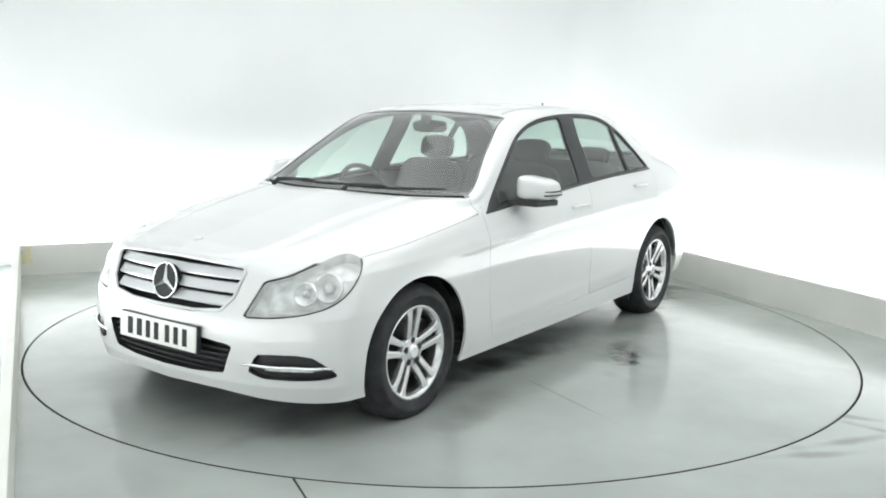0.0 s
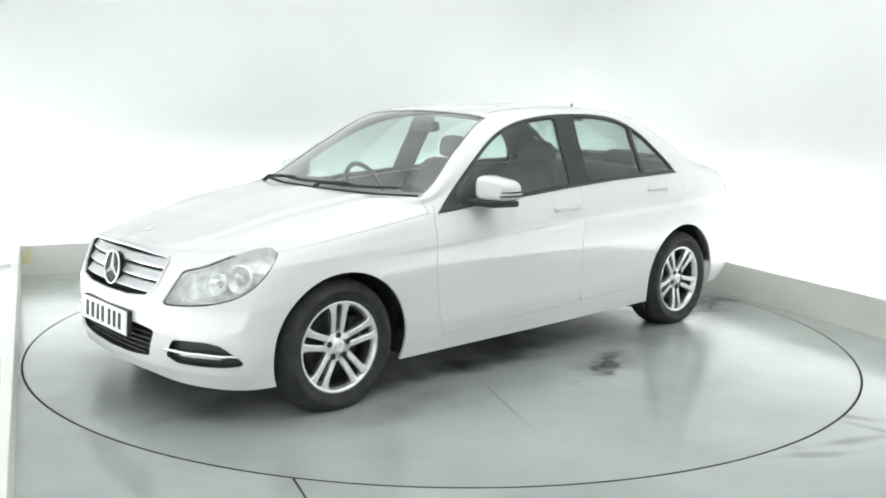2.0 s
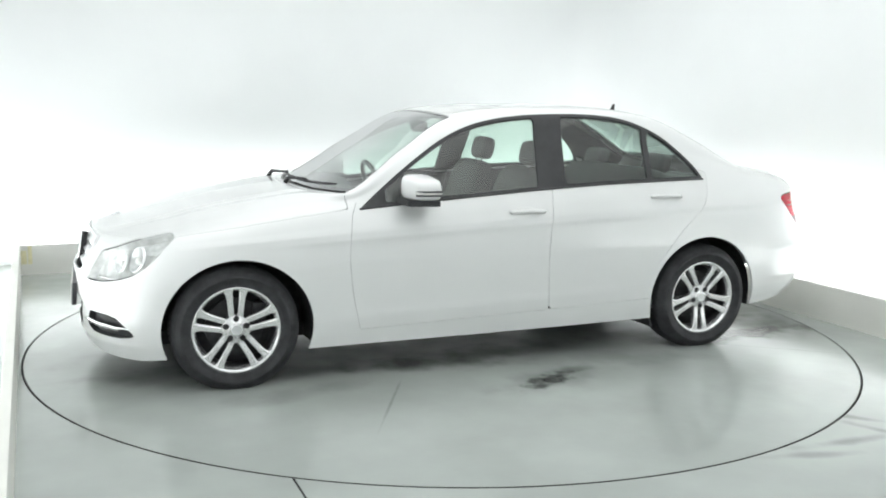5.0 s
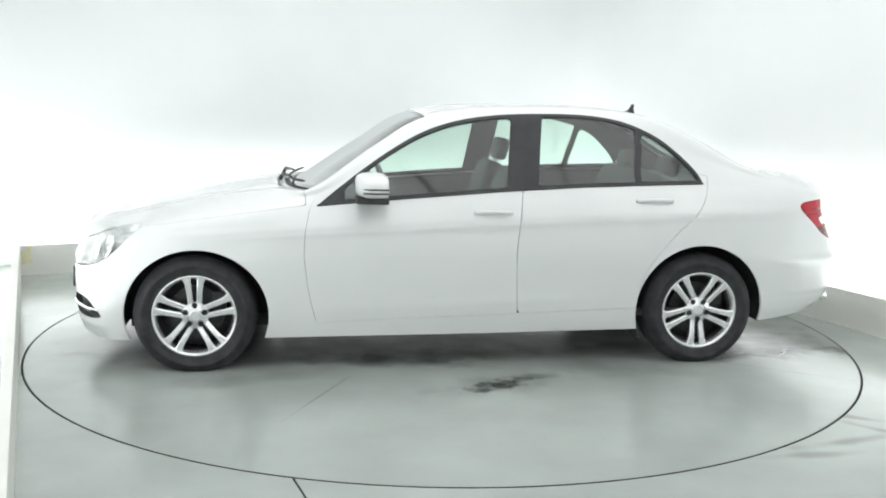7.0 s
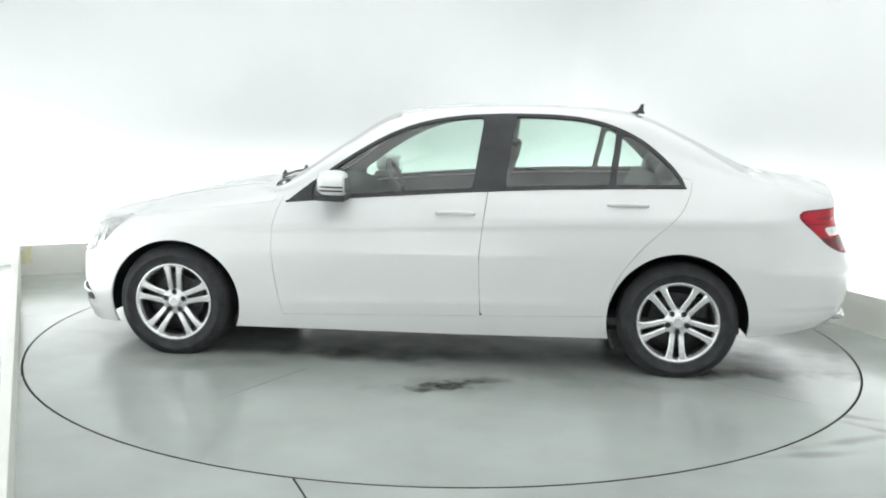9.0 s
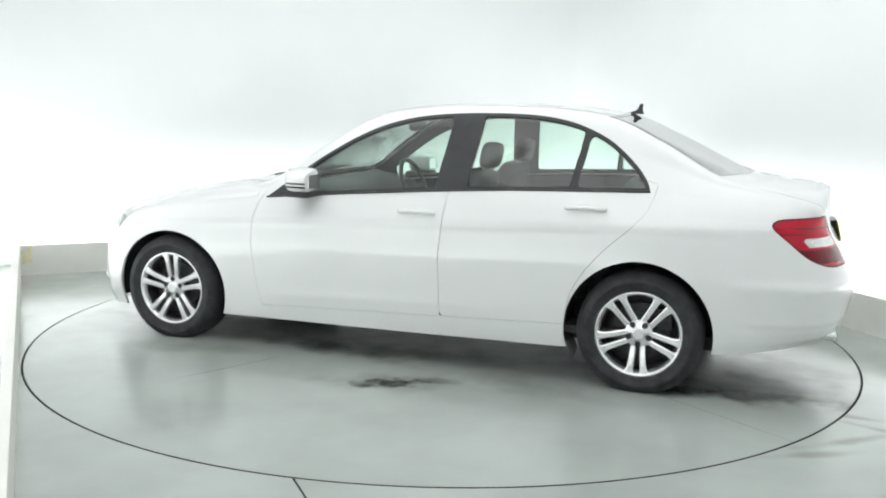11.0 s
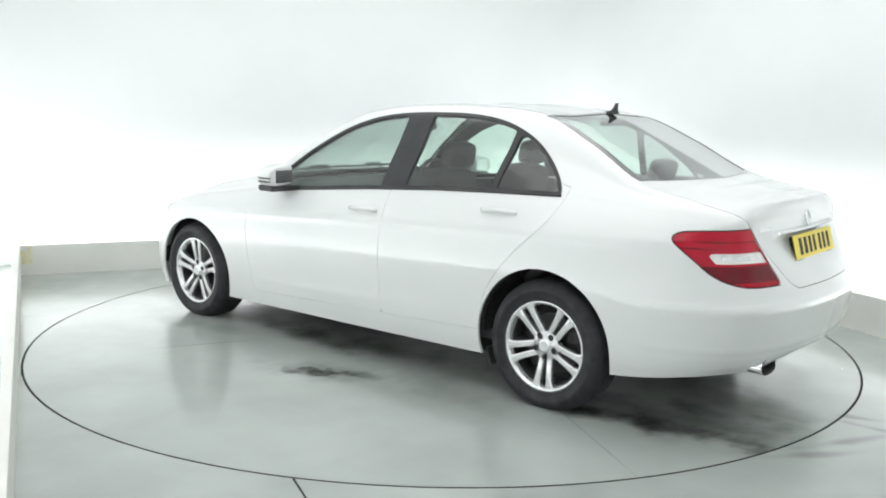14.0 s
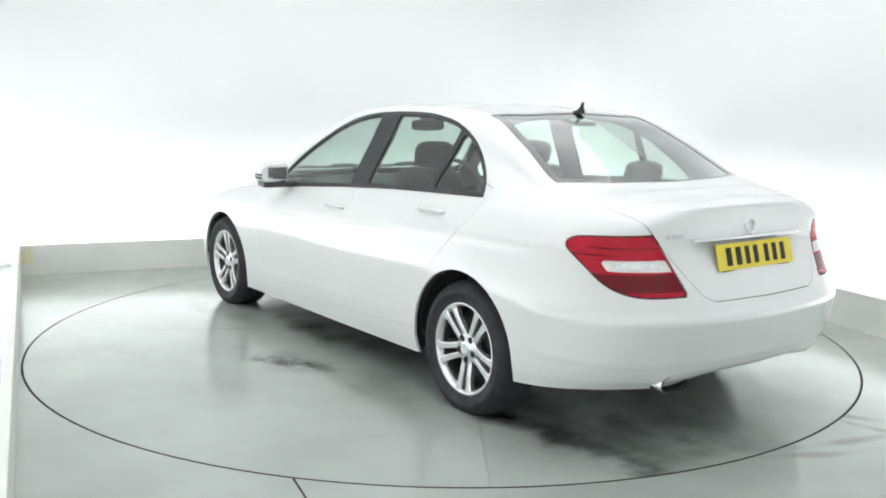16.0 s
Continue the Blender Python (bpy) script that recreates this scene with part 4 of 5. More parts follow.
def sweep(bm, centres, section):
    """Carries a closed outline, given as offsets in x and z, along a row of places."""
    rows = [[bm.verts.new((c[0] + a, c[1], c[2] + b)) for a, b in section] for c in centres]
    n = len(section)
    for p, q in zip(rows, rows[1:]):
        for i in range(n):
            bm.faces.new((p[i], p[(i + 1) % n], q[(i + 1) % n], q[i]))
    bm.faces.new(rows[0][::-1])
    bm.faces.new(rows[-1])
    bmesh.ops.recalc_face_normals(bm, faces=bm.faces)
    return bm


def cushion(bm, size, m, power=0.45, nu=20, nv=12):
    """A padded block with soft edges: a squared-off ball."""
    sg = lambda t: math.copysign(abs(t) ** power, t)
    rows = []
    for j in range(nv + 1):
        b = -math.pi / 2 + math.pi * j / nv
        rows.append([bm.verts.new(m @ Vector((size[0] * sg(math.cos(b)) * sg(math.cos(2 * math.pi * i / nu)), size[1] * sg(math.cos(b)) * sg(math.sin(2 * math.pi * i / nu)), size[2] * sg(math.sin(b))))) for i in range(nu)])
    for p, q in zip(rows, rows[1:]):
        for i in range(nu):
            bm.faces.new((p[i], p[(i + 1) % nu], q[(i + 1) % nu], q[i]))
    bmesh.ops.remove_doubles(bm, verts=bm.verts, dist=1e-5)
    bmesh.ops.recalc_face_normals(bm, faces=bm.faces)
    return bm


def fit_front(car):
    # radiator grille: frame, louvres, badge
    grille = new("radiator_grille")
    grille.parent = car
    outline = [(y, z) for y, z in GRILLE if y > 0]
    ring = [(-y, z) for y, z in outline][::-1]
    whole = outline + [(0, .74)] + ring + [(0, .53)]
    bm = bmesh.new()
    pts = [front_at(abs(y), z)[0] for y, z in whole]
    pts = [Vector((p.x + 0.003, math.copysign(p.y, w[0]), p.z)) for p, w in zip(pts, whole)]
    tube(bm, pts + [pts[0]], 0.008, 8)
    part("grille_frame", bm, M_SILVER, grille, smooth=True)
    for z in (0.578, 0.633, 0.688):
        half = 0.352 + 0.055 * min(1, (z - 0.545) / 0.10)
        rows = []
        for k in range(-12, 13):
            y = half * k / 12
            rows.append((front_at(abs(y), z)[0].x - 0.012, y, z))
        bm = bmesh.new()
        sweep(bm, rows, [(0.004, -0.020), (0.006, -0.012), (-0.020, 0.019), (-0.030, 0.021), (-0.034, 0.014), (-0.006, -0.021)])
        part("louvre", bm, M_SILVER, grille)
    nose = front_at(0, 0.63)[0]
    c = Vector((nose.x + 0.002, 0, 0.628))
    badge = new("badge")
    badge.parent = car
    badge.location = c
    badge.rotation_euler, badge.scale = (0, radians(-9), 0), (0.86, 0.86, 0.86)
    bm = bmesh.new()
    lathe(bm, [(0.0005, -0.03), (0.086, -0.03), (0.086, 0.004), (0.0005, 0.006)], 48, "X")
    part("badge_disc", bm, M_PRINT, badge, "black round badge plate")
    bm = bmesh.new()
    prof = [(0.091 + 0.0055 * math.cos(t * math.pi / 6), 0.006 + 0.0055 * math.sin(t * math.pi / 6)) for t in range(12)]
    lathe(bm, prof, 56, "X", closed=True)
    part("badge_ring", bm, M_CHROME, badge, smooth=True)
    for k in range(3):
        a = radians(90 + 120 * k)
        d, t = Vector((0, math.cos(a), math.sin(a))), Vector((0, -math.sin(a), math.cos(a)))
        bm = bmesh.new()
        base = [bm.verts.new(Vector((0.006, 0, 0)) + t * 0.016), bm.verts.new(Vector((0.018, 0, 0))), bm.verts.new(Vector((0.006, 0, 0)) - t * 0.016)]
        tip = [bm.verts.new(Vector((0.006, 0, 0)) + d * 0.086 + t * 0.003), bm.verts.new(Vector((0.011, 0, 0)) + d * 0.086), bm.verts.new(Vector((0.006, 0, 0)) + d * 0.086 - t * 0.003)]
        bm.faces.new((base[0], base[1], tip[1], tip[0]))
        bm.faces.new((base[1], base[2], tip[2], tip[1]))
        bmesh.ops.recalc_face_normals(bm, faces=bm.faces)
        part("badge_spoke", bm, M_CHROME, badge)
    bm = bmesh.new()
    p, n = top_at(1.90, 0.0)
    lathe(bm, [(0.0005, 0.003), (0.019, 0.003), (0.022, 0.001), (0.022, -0.006)], 28, "Z")
    ob = part("bonnet_emblem", bm, M_SILVER, car, "small round silver emblem")
    ob.location, ob.rotation_euler = p + Vector((0, 0, 0.002)), (0, radians(14), 0)
    # lower intake slats
    for z in (0.275, 0.30, 0.325, 0.35, 0.375):
        half = 0.36 + 0.05 * (z - 0.265) / 0.11
        rows = []
        for k in range(-10, 11):
            y = half * k / 10
            rows.append((front_at(abs(y), z)[0].x - 0.03, y, z))
        bm = bmesh.new()
        sweep(bm, rows, [(0.008, -0.003), (0.008, 0.003), (-0.012, 0.003), (-0.012, -0.003)])
        part("intake_slat", bm, M_BLACK, car)
    for sd in (1, -1):
        # lamp bar in the bumper recess
        bm = bmesh.new()
        pts = []
        for k in range(11):
            p, n = corner_at(-1.60 + 0.53 * k / 10, 0.329 - 0.004 * (k / 10) ** 2)
            pts.append(mirrored(p + n * 0.001, sd))
        tube(bm, pts, [0.004, 0.0075] + [0.0085] * 6 + [0.008, 0.006, 0.003], 8)
        part("running_light_bar", bm, M_CHROME, car, "silver strip across the lower lamp", smooth=True)
        bm = bmesh.new()
        tube(bm, [mirrored(corner_at(-1.47 + 0.28 * k / 8, 0.317)[0] - corner_at(-1.47 + 0.28 * k / 8, 0.317)[1] * 0.006, sd) for k in range(9)], 0.0095, 8)
        part("running_light", bm, M_BOWL, car, smooth=True)
        # headlamp insides
        for lq, lz, r in ((-1.10, .655, .058), (-1.235, .632, .046)):
            p, n = corner_at(lq, lz)
            face = (n * 0.55 + Vector((0.45, 0, 0.05))).normalized()
            at = mirrored(p - n * 0.010, sd)
            turn = mirrored(face, sd).to_track_quat("X", "Z").to_matrix().to_4x4()
            lamp = new("lamp_unit")
            lamp.parent = car
            lamp.matrix_local = Matrix.Translation(at) @ turn
            bm = bmesh.new()
            lathe(bm, [(r * f, -r * 0.55 * (1 - f * f)) for f in (0.15, 0.35, 0.55, 0.75, 0.9, 1.0)] + [(r * 1.10, 0.002), (r * 1.12, -0.012)], 36, "X")
            part("reflector", bm, M_BOWL, lamp, smooth=True)
            bm = bmesh.new()
            lathe(bm, [(0.0005, 0.002), (r * .25, -0.001), (r * .36, -0.01), (r * .36, -r * .5)], 24, "X")
            part("bulb_cover", bm, M_CLEAR, lamp, smooth=True)
        bm = bmesh.new()
        pts = []
        for k in range(12):
            p, n = corner_at(-1.46 + 0.50 * k / 11, 0.555 + 0.02 * (k / 11) ** 2 + (0.05 * ((k - 8) / 3) ** 2 if k > 8 else 0))
            pts.append(mirrored(p - n * 0.022, sd))
        tube(bm, pts, 0.008, 8)
        part("indicator_tube", bm, M_CLEAR, car, smooth=True)


def plate(car, name, x, z, facing, mat, widths):
    ob = new(name)
    ob.parent = car
    ob.location = (x, 0, z)
    ob.rotation_euler = (0, radians(-3 if facing > 0 else -15), 0 if facing > 0 else math.pi)
    bm = bmesh.new()
    edge = 0.263 if facing > 0 else 0.235
    box(bm, (-0.022, -edge, -0.060), (0.0, edge, 0.058 if facing > 0 else 0.05), 0.003)
    part("plate_holder", bm, M_BLACK, ob)
    bm = bmesh.new()
    box(bm, (0.001, -0.26, -0.0555), (0.006, 0.26, 0.0555), 0.002)
    part("plate_face", bm, mat, ob)
    y = -sum(widths) / 2 - 0.016 * (len(widths) - 1) / 2
    for w in widths:
        if w > 0.02:
            bm = bmesh.new()
            box(bm, (0.006, y + 0.006, -0.038), (0.0072, y + w - 0.006, 0.038))
            part("print_bar", bm, M_PRINT, ob)
        y += w + 0.016
    return ob


def fit_rear(car):
    # boot grip strip, badge and lettering bars
    bm = bmesh.new()
    rows = []
    for k in range(-12, 13):
        y = 0.37 * k / 12
        p, _ = rear_at(y, 0.882)
        rows.append((p.x - 0.006, y, 0.882))
    sweep(bm, rows, [(0.012, 0.010), (-0.014, 0.006), (-0.022, -0.004), (-0.012, -0.011), (0.010, -0.010)])
    part("boot_grip", bm, M_CHROME, car, "chrome strip above the plate")
    bm = bmesh.new()
    p, n = rear_at(0, 0.925)
    lathe(bm, [(0.030 + 0.004 * math.cos(t * math.pi / 4), 0.004 * math.sin(t * math.pi / 4)) for t in range(8)], 32, "X", closed=True)
    ob = part("boot_badge", bm, M_CHROME, car, smooth=True)
    ob.location, ob.rotation_euler = (p.x - 0.005, 0, 0.925), (0, radians(12), 0)
    for sd, ws in ((1, (0.022, 0.016, 0.016, 0.016)), (-1, (0.018, 0.018, 0.018))):
        y = 0.50
        for w in ws:
            p, n = rear_at(y - w / 2, 0.905)
            bm = bmesh.new()
            box(bm, (-0.002, -w / 2, -0.008), (0.002, w / 2, 0.008), 0.001)
            ob = part("boot_lettering_bar", bm, M_CHROME, car)
            ob.location = (p.x - 0.001, sd * (y - w / 2), 0.905)
            ob.rotation_euler = (0, radians(12), radians(-14 * sd))
            y -= w + 0.006
    for sd in (1,):
        # tailpipe trim
        bm = bmesh.new()
        n, rows = 28, []
        for x, k in ((-2.12, 0.9), (-2.285, 0.98), (-2.310, 1.0), (-2.312, 0.93), (-2.29, 0.86), (-2.12, 0.82)):
            rows.append([bm.verts.new((x + 0.006 * math.sin(2 * math.pi * i / n), sd * 0.49 + 0.082 * k * math.copysign(abs(math.cos(2 * math.pi * i / n)) ** 0.7, math.cos(2 * math.pi * i / n)), 0.314 + 0.032 * k * math.copysign(abs(math.sin(2 * math.pi * i / n)) ** 0.7, math.sin(2 * math.pi * i / n)))) for i in range(n)])
        for p, q in zip(rows, rows[1:]):
            for i in range(n):
                bm.faces.new((p[i], p[(i + 1) % n], q[(i + 1) % n], q[i]))
        bm.faces.new(rows[-1])
        bmesh.ops.recalc_face_normals(bm, faces=bm.faces)
        ob = part("tailpipe", bm, [M_CHROME, M_DARK], car, "chrome oval tailpipe", smooth=True)
        for f in ob.data.polygons[-3 * n - 1:]:
            f.material_index = 1


def superbox(bm, half, m, power):
    return cushion(bm, half, m, power, 32, 20)


def fit_sides(car):
    for sd in (1, -1):
        # door mirror
        mir = new("door_mirror")
        mir.parent = car
        mir.location = (-0.02, 0, -0.015)
        bm = bmesh.new()
        superbox(bm, (0.086, 0.098, 0.060), Matrix.Translation((0.485, 0.938, 1.006)), 0.55)
        for v in bm.verts:
            x, y, z = v.co
            v.co.x = max(0.405, x - 0.25 * max(0, y - 0.90)) if x < 0.485 else x - 0.28 * max(0, y - 0.90)
            v.co.z = z - 0.18 * (y - 0.938) * (z > 1.0)
            v.co.y *= sd
        bmesh.ops.recalc_face_normals(bm, faces=bm.faces)
        part("mirror_housing", bm, M_PAINT, mir, smooth=True)
        bm = bmesh.new()
        box(bm, (0.400, 0.868, 0.966), (0.406, 0.992, 1.040), 0.002)
        for v in bm.verts:
            v.co.y *= sd
        bmesh.ops.recalc_face_normals(bm, faces=bm.faces)
        part("mirror_glass", bm, M_CHROME, mir, "silvered mirror glass")
        bm = bmesh.new()
        box(bm, (0.400, 0.80, 0.918), (0.565, 1.018, 0.950), 0.010)
        for v in bm.verts:
            v.co.y *= sd
            if v.co.x > 0.5:
                v.co.y -= sd * 0.03 * (abs(v.co.y) > 0.95)
        bmesh.ops.recalc_face_normals(bm, faces=bm.faces)
        part("mirror_base", bm, M_BLACK, mir, "black lower mirror shell")
        for z, mt in ((0.996, M_BLACK), (0.976, M_BLACK), (0.986, M_CLEAR)):
            bm = bmesh.new()
            pts = []
            for k in range(9):
                a = radians(-15 + 75 * k / 8)
                y = 0.938 + 0.0975 * abs(math.cos(a)) ** 0.55
                x = 0.480 + 0.086 * math.copysign(abs(math.sin(a)) ** 0.55, math.sin(a)) - 0.28 * max(0, y - 0.90)
                pts.append((x, sd * y, z))
            tube(bm, pts, 0.0048 if mt == M_BLACK else 0.006, 6)
            part("mirror_indicator", bm, mt, mir, smooth=True)
        # handles
        for x, z in ((-0.19, 0.846), (-1.09, 0.912)):
            p, n = side_at(x, z)
            h = new("door_handle")
            h.parent = car
            bm = bmesh.new()
            pts = []
            for k in range(11):
                f = k / 10
                off = 0.001 + 0.012 * math.sin(math.pi * f) ** 0.5
                pts.append((x + 0.105 - 0.21 * f, sd * (p.y + off), z + 0.006 * math.sin(math.pi * f)))
            tube(bm, pts, [0.009] + [0.0118] * 9 + [0.009], 10)
            part("grip", bm, M_PAINT, h, smooth=True)
            bm = bmesh.new()
            superbox(bm, (0.06, 0.006, 0.030), Matrix.Translation((x + 0.01, sd * (p.y - 0.001), z - 0.004)), 0.7)
            part("grip_bowl", bm, M_PAINT, h, smooth=True)
        # side rub line of the window sill
        bm = bmesh.new()
        pts = []
        for x, z in DLO[1:7]:
            p, n = side_at(x, z)
            pts.append(mirrored(p + n * 0.003, sd))
        tube(bm, pts, 0.0055, 6)
        part("sill_trim", bm, M_BLACK, car, smooth=True)
    # short black deflectors ahead of the wheels
    for x in (-0.995,):
        for sd in (1, -1):
            bm = bmesh.new()
            rows = []
            for k in range(7):
                y = 0.62 + 0.20 * k / 6
                rows.append([bm.verts.new((x - 0.02 * k / 6 + dx, sd * y, z)) for dx, z in ((0, 0.22), (-0.03, 0.135), (-0.042, 0.138), (-0.012, 0.22))])
            for a, b in zip(rows, rows[1:]):
                for i in range(4):
                    bm.faces.new((a[i], a[(i + 1) % 4], b[(i + 1) % 4], b[i]))
            bm.faces.new(rows[0])
            bm.faces.new(rows[-1][::-1])
            bmesh.ops.recalc_face_normals(bm, faces=bm.faces)
            part("air_deflector", bm, M_BLACK, car, "black rubber air deflector")
    # high brake lamp under the roof edge
    bm = bmesh.new()
    box(bm, (-1.245, -0.09, 1.318), (-1.185, 0.09, 1.342), 0.006)
    part("high_brake_lamp", bm, M_BLACK, car)
    # wipers
    for ya, yb in ((-0.52, 0.06), (0.00, 0.60)):
        w = new("wiper")
        w.parent = car
        bm = bmesh.new()
        pts = []
        for k in range(9):
            y = ya + (yb - ya) * k / 8
            xx = 0.90 - 0.30 * abs(y) ** 2.2
            p, n = top_at(xx, y)
            pts.append(p + Vector((0.01, 0, 0.022)))
        tube(bm, pts, [0.004] + [0.008] * 7 + [0.004], 6)
        part("wiper_blade", bm, M_BLACK, w)
        bm = bmesh.new()
        m = (pts[3] + pts[4]) / 2
        tube(bm, [Vector((0.97, ya + 0.04, 0.955)), Vector((0.955, ya + 0.07, 0.985)), m + Vector((0.012, 0, 0.014)), m + Vector((0, 0.02, 0.006))], [0.014, 0.011, 0.007, 0.005], 8)
        part("wiper_arm", bm, M_BLACK, w)
    # aerial
    bm = bmesh.new()
    z0 = top_at(-1.19, 0)[0].z
    secs = [(0.0, 0.090, 0.020, -0.005), (0.010, 0.082, 0.017, -0.008), (0.018, 0.045, 0.012, -0.022), (0.032, 0.028, 0.008, -0.028), (0.058, 0.020, 0.005, -0.036)]
    rows = []
    for h, ln, wd, dx in secs:
        cx = -1.195 + dx
        rows.append([bm.verts.new((cx + ln * 0.5 * math.cos(2 * math.pi * i / 14), wd * math.sin(2 * math.pi * i / 14), z0 - 0.004 + h)) for i in range(14)])
    for p, q in zip(rows, rows[1:]):
        for i in range(14):
            bm.faces.new((p[i], p[(i + 1) % 14], q[(i + 1) % 14], q[i]))
    bm.faces.new(rows[-1])
    bmesh.ops.recalc_face_normals(bm, faces=bm.faces)
    part("aerial", bm, M_BLACK, car, "small black roof aerial", smooth=True)


def seat_pair(car):
    for y in (0.37, -0.37):
        st = new("front_seat")
        st.parent = car
        bm = bmesh.new()
        cushion(bm, (0.27, 0.25, 0.085), pose(0.05, y, 0.50, 0, -6, 0))
        part("seat_cushion", bm, M_SEAT, st, smooth=True)
        bm = bmesh.new()
        cushion(bm, (0.075, 0.245, 0.30), pose(-0.32, y, 0.77, 0, -17, 0))
        part("backrest", bm, M_SEAT, st, smooth=True)
        bm = bmesh.new()
        cushion(bm, (0.045, 0.125, 0.075), pose(-0.455, y, 1.135, 0, -12, 0), 0.55)
        part("headrest", bm, M_SEAT, st, smooth=True)
        for dy in (-0.05, 0.05):
            bm = bmesh.new()
            tube(bm, [(-0.415, y + dy, 1.03), (-0.45, y + dy, 1.11)], 0.007, 8)
            part("headrest_post", bm, M_CHROME, st)
    bench = new("rear_bench")
    bench.parent = car
    bm = bmesh.new()
    cushion(bm, (0.27, 0.66, 0.09), pose(-0.82, 0, 0.50, 0, -6, 0), 0.3)
    part("seat_cushion", bm, M_SEAT, bench, smooth=True)
    bm = bmesh.new()
    cushion(bm, (0.08, 0.64, 0.29), pose(-1.20, 0, 0.76, 0, -22, 0), 0.3)
    part("backrest", bm, M_SEAT, bench, smooth=True)
    for y in (0.36, -0.36):
        bm = bmesh.new()
        cushion(bm, (0.045, 0.125, 0.062), pose(-1.34, y, 1.075, 0, -15, 0), 0.55)
        part("headrest", bm, M_SEAT, bench, smooth=True)


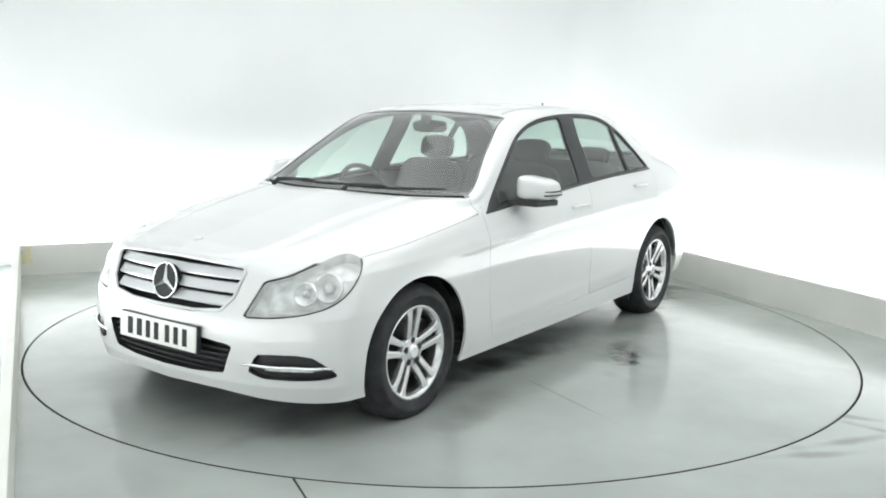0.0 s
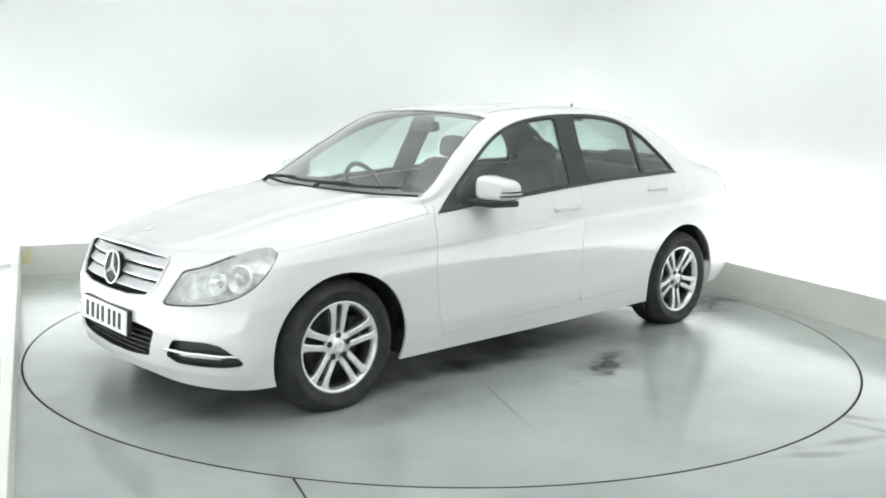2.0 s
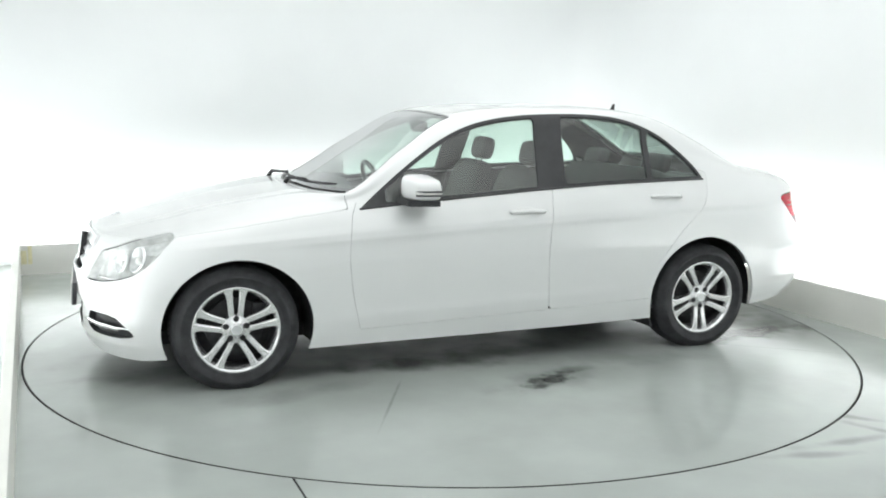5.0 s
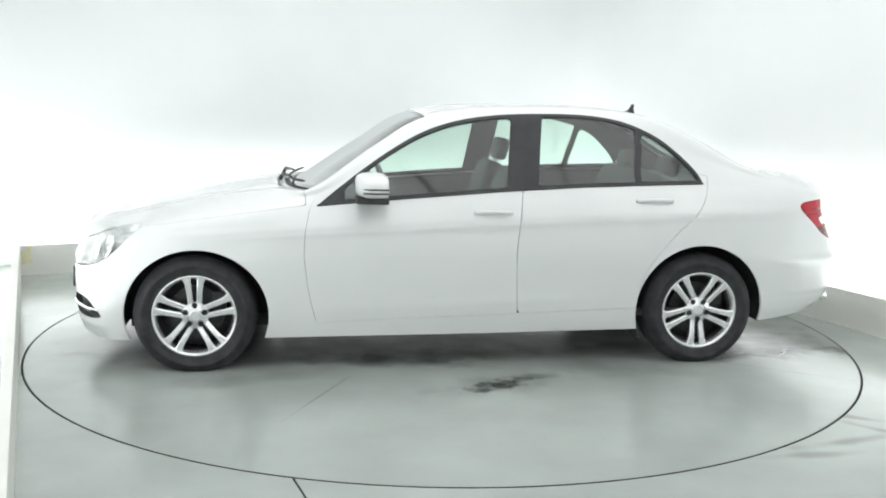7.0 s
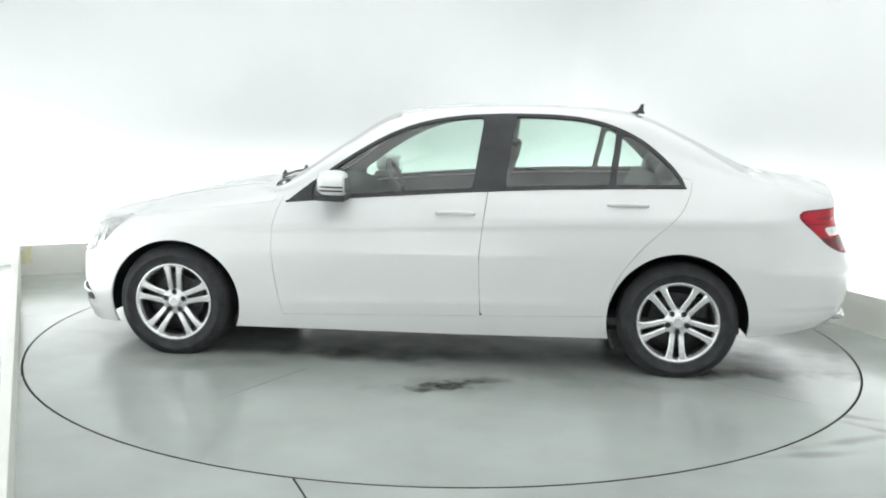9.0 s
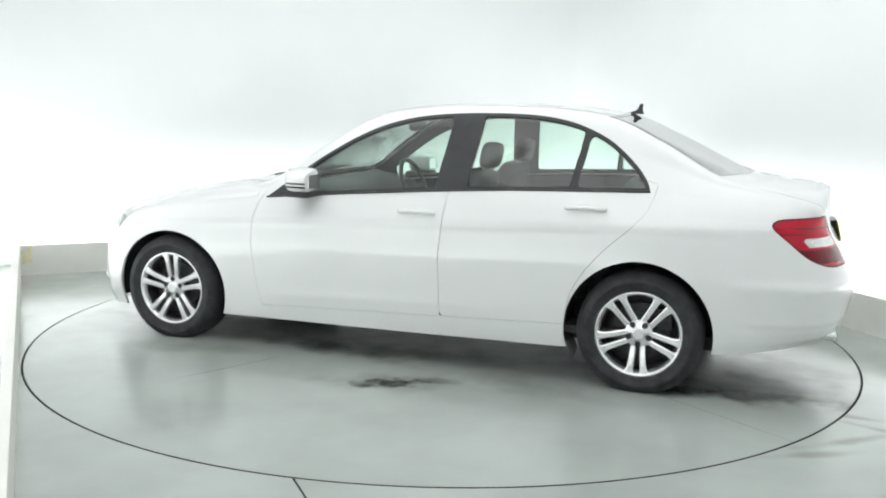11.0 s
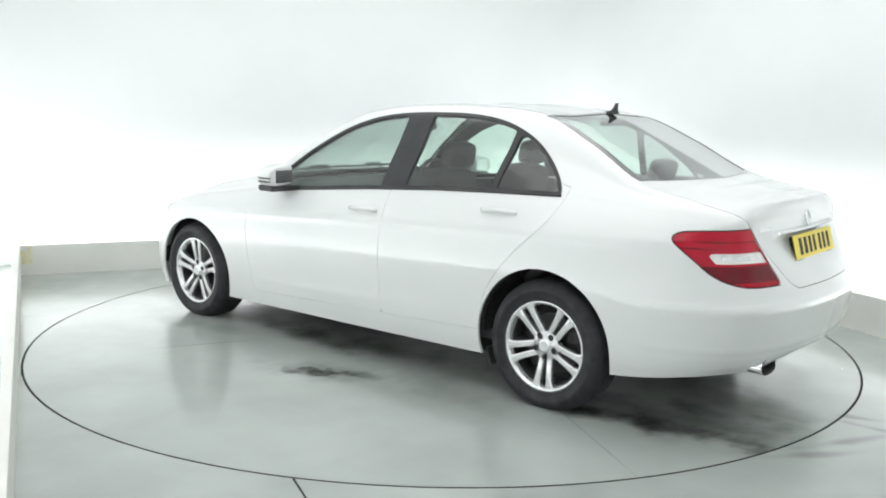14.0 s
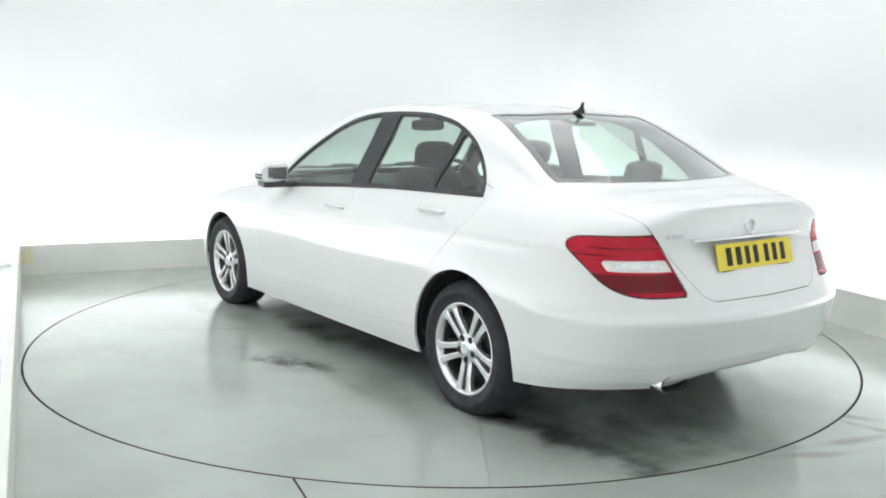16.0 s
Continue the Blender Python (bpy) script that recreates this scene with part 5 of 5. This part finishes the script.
def cabin(car):
    seat_pair(car)
    # dashboard, with the instrument hood before the driver
    bm = bmesh.new()
    rows = []
    sec = [(0.92, 0.90), (0.80, 0.925), (0.62, 0.925), (0.52, 0.90), (0.46, 0.84), (0.47, 0.70), (0.55, 0.55), (0.90, 0.55)]
    for k in range(17):
        y = -0.74 + 1.48 * k / 16
        hood = 0.045 * math.exp(-((y + 0.37) / 0.17) ** 4)
        rows.append([bm.verts.new((x - 0.10 * abs(y) ** 2 * (x > 0.7), y, z + hood * (z > 0.85) * (x < 0.75))) for x, z in sec])
    for p, q in zip(rows, rows[1:]):
        for i in range(len(sec)):
            bm.faces.new((p[i], p[(i + 1) % len(sec)], q[(i + 1) % len(sec)], q[i]))
    bm.faces.new(rows[0])
    bm.faces.new(rows[-1][::-1])
    bmesh.ops.recalc_face_normals(bm, faces=bm.faces)
    part("dashboard", bm, M_CABIN, car, smooth=True)
    wheel = new("steering_wheel")
    wheel.parent = car
    wheel.matrix_local = pose(0.30, -0.37, 0.87, 0, 22, 0)
    bm = bmesh.new()
    lathe(bm, [(0.185 + 0.015 * math.cos(t * math.pi / 5), 0.015 * math.sin(t * math.pi / 5)) for t in range(10)], 40, "X", closed=True)
    part("wheel_rim", bm, M_SEAT, wheel, smooth=True)
    bm = bmesh.new()
    cushion(bm, (0.03, 0.075, 0.06), pose(0.03, 0, 0), 0.6)
    part("wheel_boss", bm, M_CABIN, wheel, smooth=True)
    for a in (0, 180, 270):
        bm = bmesh.new()
        d = Vector((0, math.cos(radians(a)), math.sin(radians(a))))
        tube(bm, [Vector((0.03, 0, 0)) + d * 0.05, d * 0.18], [0.02, 0.012], 8)
        part("wheel_spoke", bm, M_CABIN, wheel)
    bm = bmesh.new()
    cushion(bm, (0.025, 0.12, 0.035), pose(0.14, 0, 1.285, 0, 10, 0), 0.5)
    box(bm, (0.15, -0.02, 1.30), (0.20, 0.02, 1.36))
    part("rear_view_mirror", bm, M_CABIN, car)
    bm = bmesh.new()
    box(bm, (-1.80, -0.62, 0.965), (-1.30, 0.62, 0.985), 0.006)
    part("parcel_shelf", bm, M_CABIN, car)
    bm = bmesh.new()
    box(bm, (-0.30, -0.10, 0.45), (0.55, 0.10, 0.68), 0.03)
    part("centre_console", bm, M_CABIN, car)
    bm = bmesh.new()
    box(bm, (-1.45, -0.80, 0.262), (0.95, 0.80, 0.30))
    part("carpet", bm, M_CABIN, car)
    # linings behind the outer skin
    d = SK
    for name, names, vlo, vhi, sink, mat in (("door_card", ("front_door", "rear_door", "body", "front_wing"), 1.0, 4.05, 0.045, M_CABIN), ("pillar_trim", ("body", "surround"), 3.95, 6.06, 0.022, M_TRIM),
                                             ("headliner", ("roof", "screen_surround", "rear_surround", "body"), 5.95, 8.0, 0.028, M_HEAD)):
        for sd in (1, -1):
            verts, faces, index = [], [], {}
            for f, nm in zip(car_skin.faces, car_skin.names):
                if nm not in names:
                    continue
                c = d[f].mean(axis=0)
                if not (vlo <= c[7] <= vhi and -1.75 < c[0] < 0.80 and c[6] > 7.0 and (name != "headliner" or 7.6 < c[6] < 13.2)):
                    continue
                out = []
                for k in f:
                    if k not in index:
                        n = d[k, 3:6] / max(1e-9, np.linalg.norm(d[k, 3:6]))
                        p = d[k, :3] - n * sink
                        index[k] = len(verts)
                        verts.append((p[0], p[1] * sd, p[2]))
                    out.append(index[k])
                faces.append(out if sd > 0 else out[::-1])
            from_lists(name, verts, faces, mat, car)


fit_front(car)
plate(car, "front_number_plate", front_at(0, 0.41)[0].x + 0.014, 0.408, 1, M_PLATE_W, (0.048, 0.048, 0.042, 0.042, 0.0, 0.042, 0.042, 0.042))
fit_rear(car)
plate(car, "rear_number_plate", rear_at(0, 0.81)[0].x - 0.014, 0.808, -1, M_PLATE_Y, (0.048, 0.048, 0.042, 0.042, 0.0, 0.042, 0.042, 0.042))
fit_sides(car)
cabin(car)


# ---- what moves: the turntable and the car on it turn together ----
TURN = [(0.0, 234.75), (0.5, 232.42), (1.0, 229.43), (1.5, 226.09), (2.0, 222.52), (2.5, 218.98), (3.0, 215.45), (3.5, 211.94), (4.0, 208.45), (4.5, 204.98), (5.0, 201.52), (5.5, 198.07), (6.0, 194.64), (6.5, 191.21), (7.0, 187.79), (7.5, 184.38),
        (8.0, 180.98), (8.5, 177.58), (9.0, 174.19), (9.5, 170.80), (10.0, 167.41), (10.5, 164.02), (11.0, 160.62), (11.5, 157.23), (12.0, 153.83), (12.5, 150.42), (13.0, 147.01), (13.5, 143.59), (14.0, 140.16), (14.5, 136.71), (15.0, 133.26), (15.5, 129.79), (16.0, 126.31)]


def motions():
    walk(turntable, [(t, pose(0, 0, 0, 0, 0, a)) for t, a in TURN])
    walk(car, [(t, pose(0, 0, 0, 0, 0, a) @ pose(0.0445, 0.0085, 0)) for t, a in TURN])


motions()
